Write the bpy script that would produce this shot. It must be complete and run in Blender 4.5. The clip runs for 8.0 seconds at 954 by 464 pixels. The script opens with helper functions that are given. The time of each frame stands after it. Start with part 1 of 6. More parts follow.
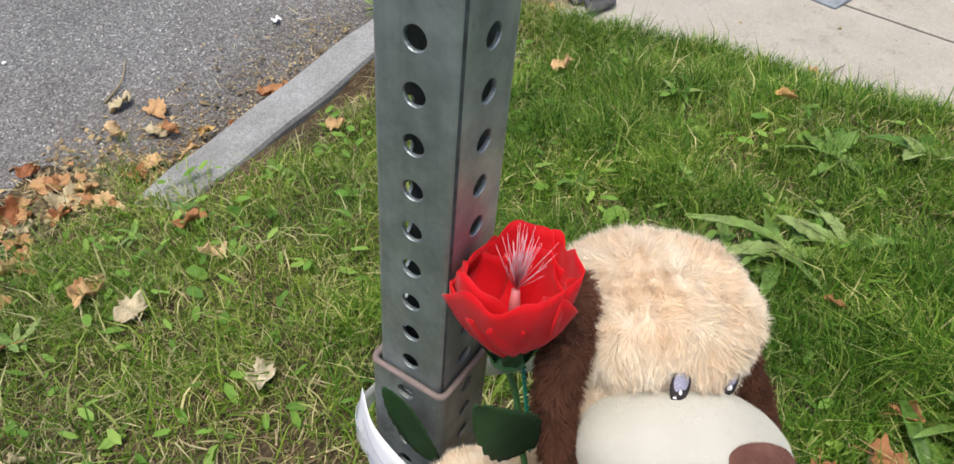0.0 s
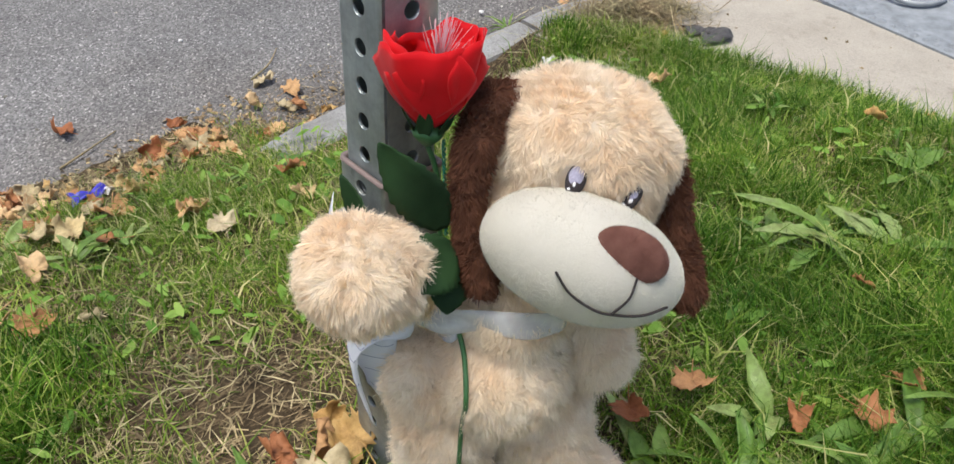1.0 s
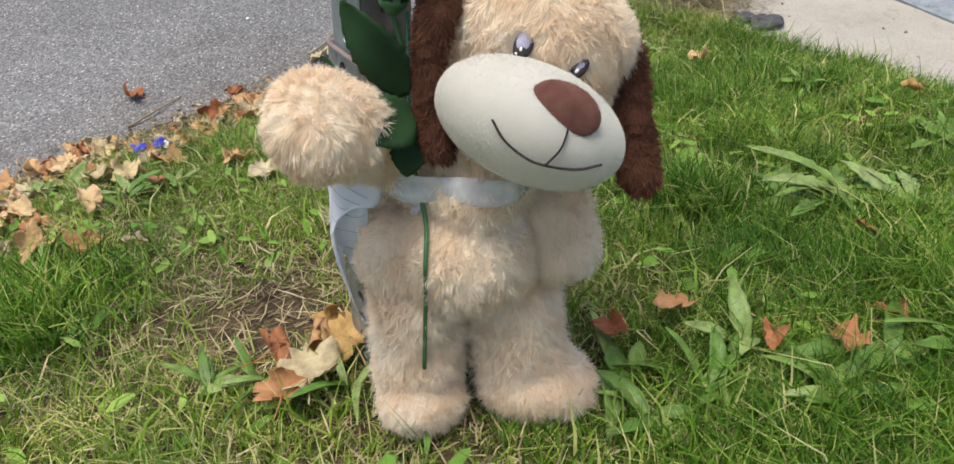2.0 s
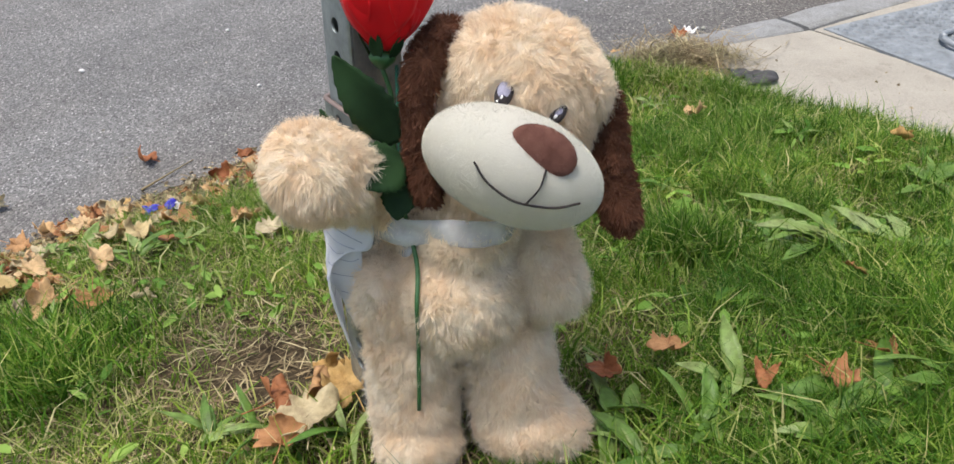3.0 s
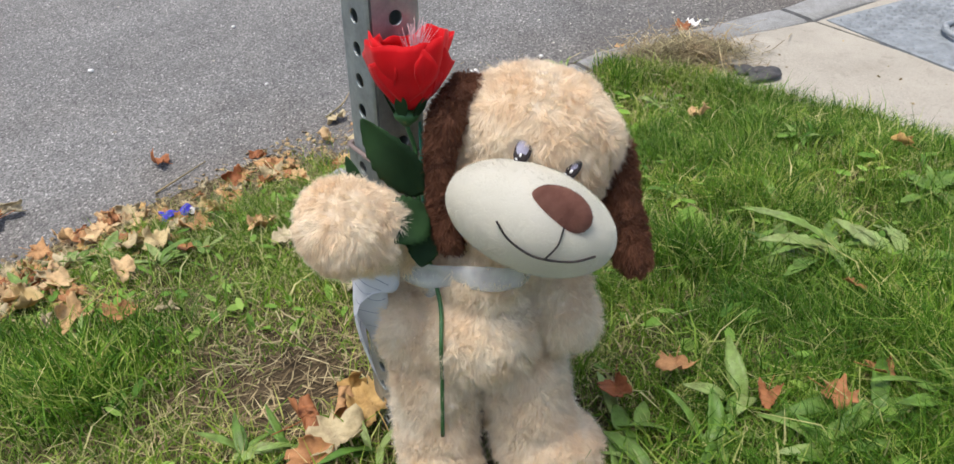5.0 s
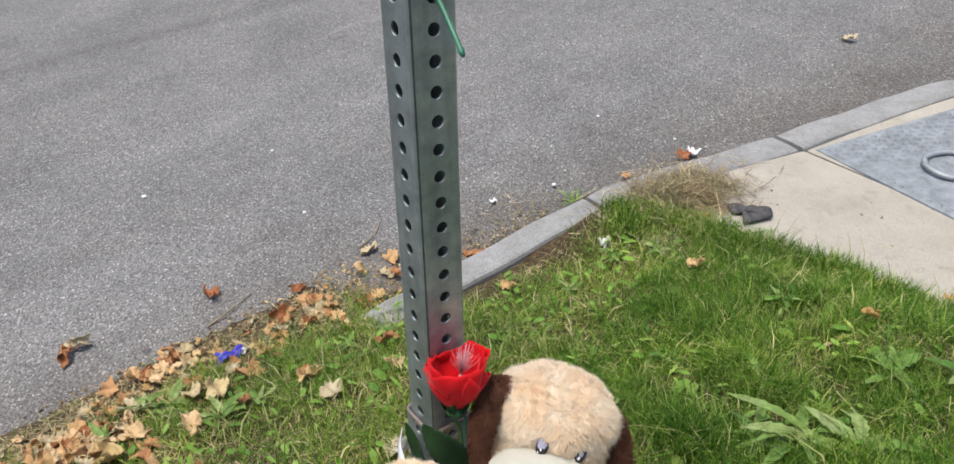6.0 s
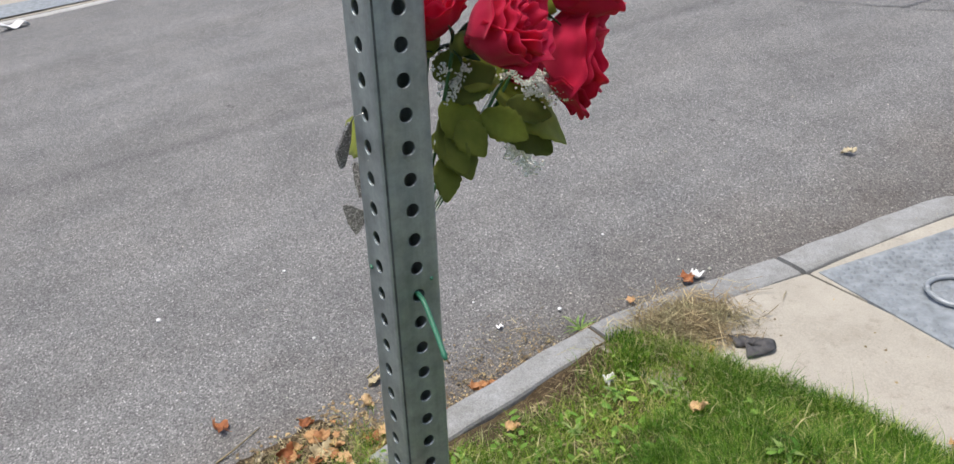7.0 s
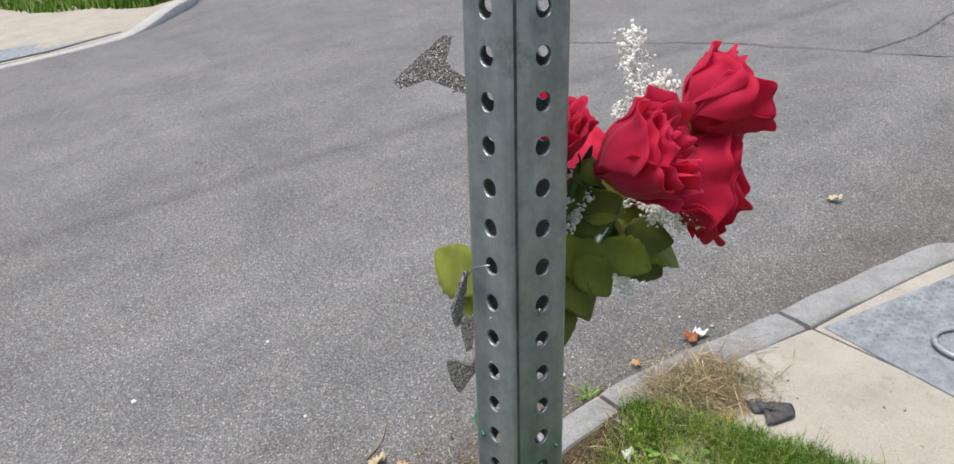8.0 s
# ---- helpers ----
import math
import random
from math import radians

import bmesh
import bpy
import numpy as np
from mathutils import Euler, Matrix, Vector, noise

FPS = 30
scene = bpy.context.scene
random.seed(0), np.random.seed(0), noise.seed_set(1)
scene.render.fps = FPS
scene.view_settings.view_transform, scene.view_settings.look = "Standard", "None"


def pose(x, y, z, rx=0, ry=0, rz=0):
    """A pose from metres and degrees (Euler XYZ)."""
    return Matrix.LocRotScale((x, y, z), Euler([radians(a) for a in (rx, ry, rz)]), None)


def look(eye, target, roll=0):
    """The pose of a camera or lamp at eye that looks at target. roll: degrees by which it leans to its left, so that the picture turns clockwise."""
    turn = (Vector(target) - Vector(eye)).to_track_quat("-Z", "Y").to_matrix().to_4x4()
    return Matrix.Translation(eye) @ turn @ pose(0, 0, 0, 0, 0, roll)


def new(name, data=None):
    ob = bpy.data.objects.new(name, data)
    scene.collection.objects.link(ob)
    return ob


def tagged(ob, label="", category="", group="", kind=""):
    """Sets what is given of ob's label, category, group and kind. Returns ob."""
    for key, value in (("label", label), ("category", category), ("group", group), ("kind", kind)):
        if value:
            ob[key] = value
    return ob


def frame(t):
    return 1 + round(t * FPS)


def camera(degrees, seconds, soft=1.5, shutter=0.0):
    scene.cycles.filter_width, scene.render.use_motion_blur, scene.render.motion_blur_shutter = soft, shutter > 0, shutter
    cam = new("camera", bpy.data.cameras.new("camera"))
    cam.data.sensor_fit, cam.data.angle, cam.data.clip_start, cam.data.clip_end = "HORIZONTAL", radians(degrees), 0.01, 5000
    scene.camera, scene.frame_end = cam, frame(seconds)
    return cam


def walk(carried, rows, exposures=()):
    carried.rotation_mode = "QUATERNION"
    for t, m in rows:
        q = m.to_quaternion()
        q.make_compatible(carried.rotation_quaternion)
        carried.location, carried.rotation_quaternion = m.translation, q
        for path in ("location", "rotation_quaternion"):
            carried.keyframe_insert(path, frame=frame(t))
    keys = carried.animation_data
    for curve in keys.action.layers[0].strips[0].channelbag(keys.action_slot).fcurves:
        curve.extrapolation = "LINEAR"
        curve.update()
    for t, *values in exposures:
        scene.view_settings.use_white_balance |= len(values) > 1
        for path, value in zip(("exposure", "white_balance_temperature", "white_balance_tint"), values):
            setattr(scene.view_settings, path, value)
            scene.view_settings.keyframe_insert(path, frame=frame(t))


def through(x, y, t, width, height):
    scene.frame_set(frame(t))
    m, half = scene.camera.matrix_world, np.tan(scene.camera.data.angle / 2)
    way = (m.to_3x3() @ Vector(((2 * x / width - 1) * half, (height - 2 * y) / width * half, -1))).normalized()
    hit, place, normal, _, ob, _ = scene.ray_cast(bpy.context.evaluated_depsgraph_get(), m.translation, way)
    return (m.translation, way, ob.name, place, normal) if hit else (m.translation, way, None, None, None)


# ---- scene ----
cam = camera(65.41, 8.0)
PATH = [
    (0, (-0.2296, -0.1524, 0.3454), (1.0404, 0.5640, -1.0236), 5.55),
    (0.5, (-0.2369, -0.2776, 0.3129), (0.8796, 0.7675, -0.9759), 2.67),
    (1, (-0.2650, -0.3464, 0.2716), (0.8556, 0.7471, -0.9729), 4.19),
    (1.5, (-0.2568, -0.4274, 0.2518), (0.7566, 0.7487, -1.0090), 3.18),
    (1.7, (-0.2581, -0.4444, 0.2204), (0.7328, 0.7574, -1.0341), 3.08),
    (2.8, (-0.2725, -0.4916, 0.2186), (0.7451, 0.8387, -0.8744), 1.12),
    (3, (-0.2644, -0.4937, 0.2199), (0.7565, 0.8426, -0.8629), 1.07),
    (3.5, (-0.2610, -0.4861, 0.2200), (0.7557, 0.8656, -0.8473), 0.74),
    (4, (-0.2619, -0.4823, 0.2276), (0.7530, 0.8621, -0.8505), 0.12),
    (5.3, (-0.2908, -0.4879, 0.3429), (0.6896, 0.8152, -0.8150), -0.05),
    (5.5, (-0.3062, -0.4999, 0.4056), (0.6634, 0.8002, -0.7648), -0.66),
    (6, (-0.3096, -0.5029, 0.5689), (0.6942, 0.8834, -0.4658), -0.69),
    (6.5, (-0.2672, -0.5018, 0.6813), (0.7597, 0.9475, -0.2380), -1.89),
    (7, (-0.2590, -0.4816, 0.7414), (0.7679, 0.9984, -0.1276), -1.68),
    (7.5, (-0.2622, -0.4188, 0.7783), (0.8138, 1.0711, -0.0107), -0.70),
    (8, (-0.2836, -0.3173, 0.7811), (0.8596, 1.1271, 0.0022), -1.85),
]
walk(cam, [(t, look(eye, target, roll)) for t, eye, target, roll in PATH])

# ---- world and sun: bright hazy daylight, the sun high over the road ----
SUN_EL, SUN_AZ = 75.0, 276.0
world = bpy.data.worlds.new("world")
scene.world = world
world.use_nodes = True
wn = world.node_tree.nodes
sky = wn.new("ShaderNodeTexSky")
sky.sky_type = "NISHITA"
sky.sun_disc = False
sky.sun_elevation, sky.sun_rotation = radians(SUN_EL), radians(SUN_AZ)
sky.dust_density, sky.air_density, sky.ozone_density = 4.0, 0.9, 1.0
world.node_tree.links.new(sky.outputs[0], wn["Background"].inputs[0])
wn["Background"].inputs[1].default_value = 0.14
sun_data = bpy.data.lights.new("sun", "SUN")
sun_data.energy, sun_data.angle, sun_data.color = 1.9, radians(20.0), (1.0, 0.97, 0.92)
sun = new("sun", sun_data)
sun_way = Vector((math.sin(radians(SUN_AZ)) * math.cos(radians(SUN_EL)), math.cos(radians(SUN_AZ)) * math.cos(radians(SUN_EL)), math.sin(radians(SUN_EL))))
sun.matrix_world = look(sun_way * 20, (0, 0, 0))
scene.view_settings.exposure = 0.62

rng = np.random.default_rng(7)


# ---- materials ----
class Mat:
    """A small node builder round one principled shader."""

    def __init__(self, name, rough=0.7, metal=0.0, spec=0.5):
        self.m = bpy.data.materials.new(name)
        self.m.use_nodes = True
        self.t = self.m.node_tree
        self.p = self.t.nodes["Principled BSDF"]
        self.p.inputs["Roughness"].default_value = rough
        self.p.inputs["Metallic"].default_value = metal
        self.p.inputs["Specular IOR Level"].default_value = spec
        self.co = self.t.nodes.new("ShaderNodeTexCoord").outputs["Object"]

    def link(self, a, b):
        self.t.links.new(a, b)

    def noise(self, scale, detail=4.0, rough=0.6, stretch=None):
        n = self.t.nodes.new("ShaderNodeTexNoise")
        n.inputs["Scale"].default_value, n.inputs["Detail"].default_value, n.inputs["Roughness"].default_value = scale, detail, rough
        co = self.co
        if stretch:
            mp = self.t.nodes.new("ShaderNodeMapping")
            mp.inputs["Scale"].default_value = stretch
            self.link(co, mp.inputs[0])
            co = mp.outputs[0]
        self.link(co, n.inputs["Vector"])
        return n.outputs["Fac"]

    def cells(self, scale, out="Color"):
        n = self.t.nodes.new("ShaderNodeTexVoronoi")
        n.inputs["Scale"].default_value = scale
        self.link(self.co, n.inputs["Vector"])
        return n.outputs[out]

    def island(self):
        return self.t.nodes.new("ShaderNodeNewGeometry").outputs["Random Per Island"]

    def each(self):
        return self.t.nodes.new("ShaderNodeObjectInfo").outputs["Random"]

    def ramp(self, fac, stops):
        n = self.t.nodes.new("ShaderNodeValToRGB")
        e = n.color_ramp.elements
        while len(e) < len(stops):
            e.new(0.5)
        for k, (at, c) in zip(e, stops):
            k.position, k.color = at, (*c, 1) if len(c) == 3 else c
        self.link(fac, n.inputs[0])
        return n.outputs[0]

    def mix(self, a, b, fac, mode="MIX"):
        n = self.t.nodes.new("ShaderNodeMix")
        n.data_type, n.blend_type = "RGBA", mode
        if isinstance(fac, float):
            n.inputs[0].default_value = fac
        else:
            self.link(fac, n.inputs[0])
        for sock, v in ((n.inputs[6], a), (n.inputs[7], b)):
            if isinstance(v, tuple):
                sock.default_value = (*v, 1)
            else:
                self.link(v, sock)
        return n.outputs[2]

    def colour(self, out):
        if isinstance(out, tuple):
            self.p.inputs["Base Color"].default_value = (*out, 1)
        else:
            self.link(out, self.p.inputs["Base Color"])
        return self

    def bump(self, fac, strength=0.5, distance=0.001):
        b = self.t.nodes.new("ShaderNodeBump")
        b.inputs["Strength"].default_value, b.inputs["Distance"].default_value = strength, distance
        self.link(fac, b.inputs["Height"])
        old = self.p.inputs["Normal"].links
        if old:
            self.link(old[0].from_socket, b.inputs["Normal"])
        self.link(b.outputs[0], self.p.inputs["Normal"])
        return self

    def rough_by(self, fac, lo, hi):
        self.link(self.ramp(fac, [(0.3, (lo,) * 3), (0.7, (hi,) * 3)]), self.p.inputs["Roughness"])
        return self

    def through_light(self, amount, tint):
        """Adds light that shines through a thin leaf or cloth."""
        tr = self.t.nodes.new("ShaderNodeBsdfTranslucent")
        if isinstance(tint, tuple):
            tr.inputs[0].default_value = (*tint, 1)
        else:
            self.link(tint, tr.inputs[0])
        mx = self.t.nodes.new("ShaderNodeMixShader")
        mx.inputs[0].default_value = amount
        self.link(self.p.outputs[0], mx.inputs[1])
        self.link(tr.outputs[0], mx.inputs[2])
        self.link(mx.outputs[0], self.t.nodes["Material Output"].inputs[0])
        return self


def mat_asphalt():
    a = Mat("asphalt", 0.9, spec=0.3)
    grit = a.ramp(a.cells(235), [(0.0, (0.062, 0.062, 0.061)), (0.4, (0.135, 0.135, 0.133)), (0.8, (0.22, 0.219, 0.214)), (1.0, (0.50, 0.495, 0.48))])
    fine = a.ramp(a.cells(520), [(0.0, (0.78, 0.78, 0.78)), (1.0, (1.22, 1.22, 1.22))])
    blotch = a.ramp(a.noise(2.6, 7, 0.65), [(0.3, (0.80, 0.80, 0.80)), (0.7, (1.12, 1.11, 1.09))])
    c = a.mix(a.mix(grit, fine, 1.0, "MULTIPLY"), blotch, 1.0, "MULTIPLY")
    tracks = a.ramp(a.noise(1.0, 5, 0.7, (0.25, 1.6, 1)), [(0.42, (0.92, 0.91, 0.90)), (0.62, (1.05, 1.05, 1.05))])
    c = a.mix(c, tracks, 1.0, "MULTIPLY")
    specks = a.ramp(a.noise(9, 3, 0.5), [(0.24, (0.55, 0.55, 0.55)), (0.30, (1, 1, 1))])
    c = a.mix(c, specks, 1.0, "MULTIPLY")
    # long dark rubbed streak across the road
    dot = a.t.nodes.new("ShaderNodeVectorMath")
    dot.operation = "DOT_PRODUCT"
    a.link(a.co, dot.inputs[0])
    dot.inputs[1].default_value = (0.161, 0.987, 0.0)
    off = a.t.nodes.new("ShaderNodeMath")
    off.operation = "SUBTRACT"
    a.link(dot.outputs["Value"], off.inputs[0])
    off.inputs[1].default_value = 3.41
    size = a.t.nodes.new("ShaderNodeMath")
    size.operation = "ABSOLUTE"
    a.link(off.outputs[0], size.inputs[0])
    streak = a.ramp(size.outputs[0], [(0.0, (0.80, 0.80, 0.81)), (0.10, (1, 1, 1))])
    c = a.mix(c, streak, 1.0, "MULTIPLY")
    # brown dust washed up along the gutter
    near = a.t.nodes.new("ShaderNodeVectorMath")
    near.operation = "DOT_PRODUCT"
    a.link(a.co, near.inputs[0])
    near.inputs[1].default_value = (0.13, 1.0, 0.0)
    drift = a.t.nodes.new("ShaderNodeMath")
    drift.operation = "ADD"
    a.link(near.outputs["Value"], drift.inputs[0])
    a.link(a.noise(2.2, 6, 0.7), drift.inputs[1])
    far = a.t.nodes.new("ShaderNodeMath")
    far.operation = "MULTIPLY"
    a.link(drift.outputs[0], far.inputs[0])
    far.inputs[1].default_value = 0.4
    dust = a.ramp(far.outputs[0], [(0.54, (0.66, 0.60, 0.54)), (0.62, (0.84, 0.80, 0.76)), (0.78, (1, 1, 1))])
    a.colour(a.mix(c, dust, 1.0, "MULTIPLY"))
    return a.bump(a.cells(210, "Distance"), 0.5, 0.003).bump(a.noise(140, 3), 0.35, 0.003).m


def mat_concrete(name, lo, hi):
    a = Mat(name, 0.88, spec=0.25)
    base = a.ramp(a.noise(5, 8, 0.65), [(0.3, lo), (0.7, hi)])
    fine = a.ramp(a.noise(260, 3), [(0.3, (0.82, 0.82, 0.82)), (0.7, (1.1, 1.1, 1.1))])
    stain = a.ramp(a.noise(14, 5, 0.75), [(0.56, (1, 1, 1)), (0.72, (0.74, 0.72, 0.70))])
    marks = a.ramp(a.noise(26, 7, 0.85), [(0.60, (1, 1, 1)), (0.68, (0.66, 0.63, 0.60))])
    a.colour(a.mix(a.mix(a.mix(base, fine, 1.0, "MULTIPLY"), stain, 1.0, "MULTIPLY"), marks, 1.0, "MULTIPLY"))
    return a.bump(a.noise(300, 3), 0.5, 0.002).bump(a.noise(30, 5), 0.4, 0.004).m


def mat_granite():
    a = Mat("granite", 0.85, spec=0.3)
    c = a.ramp(a.cells(420), [(0.0, (0.175, 0.178, 0.175)), (0.5, (0.25, 0.254, 0.248)), (1.0, (0.33, 0.33, 0.32))])
    d = a.ramp(a.noise(9, 7, 0.7), [(0.36, (0.76, 0.745, 0.71)), (0.65, (1.1, 1.1, 1.1))])
    a.colour(a.mix(c, d, 1.0, "MULTIPLY"))
    return a.bump(a.noise(90, 5), 0.5, 0.003).m


def mat_soil():
    a = Mat("soil", 0.95, spec=0.15)
    c = a.ramp(a.noise(16, 8, 0.7), [(0.25, (0.022, 0.016, 0.009)), (0.5, (0.050, 0.036, 0.020)), (0.75, (0.105, 0.078, 0.045))])
    straw = a.ramp(a.noise(60, 4, 0.7, (1, 4, 1)), [(0.5, (0, 0, 0)), (0.62, (1, 1, 1))])
    a.colour(a.mix(c, (0.15, 0.11, 0.06), straw))
    return a.bump(a.noise(90, 6), 1.0, 0.008).m


def mat_steel(name, tint):
    a = Mat(name, 0.42, 0.7)
    spangle = a.ramp(a.noise(55, 5, 0.7), [(0.3, tuple(0.72 * c for c in tint)), (0.7, tuple(1.15 * c for c in tint))])
    streak = a.ramp(a.noise(40, 5, 0.6, (1, 1, 0.06)), [(0.35, (0.72, 0.74, 0.74)), (0.65, (1.08, 1.08, 1.08))])
    c = a.mix(spangle, streak, 1.0, "MULTIPLY")
    dirt = a.ramp(a.noise(22, 8, 0.8), [(0.58, (0, 0, 0)), (0.72, (0.7, 0.7, 0.7))])
    a.colour(a.mix(c, (0.10, 0.095, 0.085), dirt))
    a.rough_by(a.noise(30, 5), 0.34, 0.6)
    return a.bump(a.noise(350, 3), 0.12, 0.0006).bump(a.noise(28, 4), 0.15, 0.0012).m


def mat_grass(name, stops, through):
    a = Mat(name, 0.6, spec=0.18)
    c = a.ramp(a.island(), stops)
    patch = a.ramp(a.noise(5, 6, 0.6), [(0.3, (0.68, 0.84, 0.68)), (0.48, (1.0, 1.05, 0.95)), (0.68, (1.45, 1.40, 1.25))])
    c = a.mix(c, patch, 1.0, "MULTIPLY")
    a.colour(c)
    return a.through_light(through, c).m


def mat_leaf(name, stops, vein=(0.6, 0.5, 0.35), through=0.3, rough=0.65):
    a = Mat(name, rough, spec=0.4)
    c = a.ramp(a.each(), stops)
    spots = a.ramp(a.noise(55, 6, 0.7), [(0.35, (0.62, 0.55, 0.5)), (0.6, (1.1, 1.08, 1.05))])
    c = a.mix(c, spots, 1.0, "MULTIPLY")
    a.colour(c)
    a.through_light(through, c)
    return a.bump(a.noise(120, 5), 0.5, 0.0015).m


def mat_cloth(name, colour, dark, through, rough=0.7, scale=25.0, weave=1500.0, each=0.0):
    a = Mat(name, rough, spec=0.3)
    c = a.ramp(a.noise(scale, 5), [(0.3, dark), (0.7, colour)])
    if each:
        c = a.mix(c, a.ramp(a.each(), [(0.0, (1 - each,) * 3), (1.0, (1 + each, 1 + 0.8 * each, 1.0))]), 1.0, "MULTIPLY")
    a.colour(c)
    a.p.inputs["Sheen Weight"].default_value = 0.15 if colour[0] > 0.3 else 0.0
    a.through_light(through, c)
    return a.bump(a.noise(weave, 2), 0.25, 0.0004).bump(a.noise(60, 4), 0.3, 0.0012).m


def mat_fur(name, dark, light, scale=30.0, by_island=True):
    a = Mat(name, 0.85, spec=0.2)
    c = a.ramp(a.noise(scale, 5), [(0.3, dark), (0.7, light)])
    if by_island:
        v = a.ramp(a.island(), [(0.0, (0.88, 0.86, 0.83)), (1.0, (1.08, 1.08, 1.08))])
        c = a.mix(c, v, 1.0, "MULTIPLY")
    a.colour(c)
    a.p.inputs["Sheen Weight"].default_value = 0.3 if light[0] > 0.5 else 0.08
    a.through_light(0.42, c)
    return a.bump(a.noise(900, 3), 0.5, 0.001).m


def mat_plain(name, colour, rough=0.6, metal=0.0, vary=0.15, scale=40.0):
    a = Mat(name, rough, metal)
    a.colour(a.ramp(a.noise(scale, 5), [(0.3, tuple(c * (1 - vary) for c in colour)), (0.7, tuple(min(1, c * (1 + vary)) for c in colour))]))
    return a.bump(a.noise(scale * 6, 3), 0.2, 0.0006).m


def mat_glitter():
    a = Mat("silver_glitter", 0.4, 0.45)
    # the flakes' sparkle is put into the colour as near-white cells among dark ones
    a.colour(a.ramp(a.cells(1500), [(0.0, (0.045, 0.045, 0.04)), (0.45, (0.15, 0.147, 0.138)), (0.75, (0.42, 0.41, 0.39)), (0.97, (0.98, 0.97, 0.95))]))
    return a.bump(a.cells(1100, "Distance"), 1.0, 0.002).m


def mat_tape():
    a = Mat("clear_tape", 0.25)
    a.colour((0.82, 0.83, 0.84))
    clear = a.t.nodes.new("ShaderNodeBsdfTransparent")
    mx = a.t.nodes.new("ShaderNodeMixShader")
    a.link(a.ramp(a.noise(30, 4), [(0.3, (0.28,) * 3), (0.7, (0.6,) * 3)]), mx.inputs[0])
    a.link(clear.outputs[0], mx.inputs[1])
    a.link(a.p.outputs[0], mx.inputs[2])
    a.link(mx.outputs[0], a.t.nodes["Material Output"].inputs[0])
    return a.bump(a.noise(60, 3), 0.4, 0.002).m


ASPHALT, SOIL, GRANITE = mat_asphalt(), mat_soil(), mat_granite()
CONCRETE = mat_concrete("concrete", (0.31, 0.283, 0.232), (0.40, 0.37, 0.308))
PAD = mat_plain("pad_blue_grey", (0.20, 0.22, 0.232), 0.75, 0, 0.3, 24)
STEEL = mat_steel("galvanised_steel", (0.335, 0.375, 0.38))
SLEEVE_STEEL = mat_steel("galvanised_sleeve", (0.33, 0.36, 0.35))
CORNER_DARK = mat_plain("dark_strip", (0.06, 0.07, 0.075), 0.6, 0.3, 0.6, 120)
RUST_LIP = mat_plain("rusty_cut_edge", (0.20, 0.155, 0.14), 0.75, 0.3)
GREEN = [(0.0, (0.055, 0.115, 0.010)), (0.30, (0.105, 0.195, 0.018)), (0.52, (0.175, 0.265, 0.032)), (0.68, (0.27, 0.345, 0.070)), (0.82, (0.40, 0.40, 0.16)), (1.0, (0.58, 0.51, 0.30))]
LUSH = [(0.0, (0.024, 0.070, 0.007)), (0.40, (0.070, 0.165, 0.015)), (0.78, (0.180, 0.300, 0.038)), (0.92, (0.34, 0.38, 0.11)), (1.0, (0.50, 0.45, 0.22))]
DRY = [(0.0, (0.10, 0.070, 0.040)), (0.4, (0.20, 0.150, 0.090)), (0.8, (0.34, 0.275, 0.165)), (1.0, (0.50, 0.42, 0.27))]
GRASS, LUSH_GRASS, STRAW = mat_grass("grass_blades", GREEN, 0.35), mat_grass("lush_blades", LUSH, 0.35), mat_grass("dry_straw", DRY, 0.2)
WEED = mat_leaf("weed_leaf", [(0.0, (0.11, 0.24, 0.038)), (0.5, (0.21, 0.355, 0.075)), (1.0, (0.34, 0.455, 0.16))], through=0.35, rough=0.42)
BROWN_LEAF = mat_leaf("brown_leaf", [(0.0, (0.33, 0.12, 0.045)), (0.35, (0.47, 0.245, 0.105)), (0.7, (0.60, 0.40, 0.19)), (1.0, (0.69, 0.53, 0.31))], through=0.25)
YELLOW_LEAF = mat_leaf("yellow_leaf", [(0.0, (0.50, 0.31, 0.10)), (0.5, (0.56, 0.42, 0.19)), (1.0, (0.60, 0.50, 0.27))], through=0.3)
PALE_LEAF = mat_leaf("pale_leaf", [(0.0, (0.50, 0.42, 0.24)), (1.0, (0.58, 0.52, 0.36))], through=0.25)
RED_CLOTH = mat_cloth("bright_red_cloth", (0.90, 0.008, 0.018), (0.74, 0.005, 0.012), 0.48)
CRIMSON = mat_cloth("crimson_cloth", (0.84, 0.032, 0.12), (0.72, 0.020, 0.082), 0.5)
SILK_LEAF = mat_cloth("dark_green_cloth", (0.020, 0.058, 0.016), (0.008, 0.028, 0.008), 0.12)
OLIVE_LEAF = mat_cloth("olive_green_cloth", (0.36, 0.42, 0.08), (0.17, 0.22, 0.04), 0.45, each=0.5)
STEM_GREEN = mat_plain("green_plastic", (0.035, 0.115, 0.035), 0.45)
TEAL = mat_plain("teal_wire", (0.0, 0.16, 0.10), 0.4)
TIE_GREEN = mat_plain("green_tie", (0.03, 0.15, 0.085), 0.45)
FIBRE = mat_plain("clear_fibre", (0.58, 0.33, 0.36), 0.25)
BABY = mat_plain("cream_florets", (0.86, 0.85, 0.77), 0.8)
GLITTER = mat_glitter()
WIRE = mat_plain("steel_wire", (0.35, 0.35, 0.34), 0.35, 0.9)
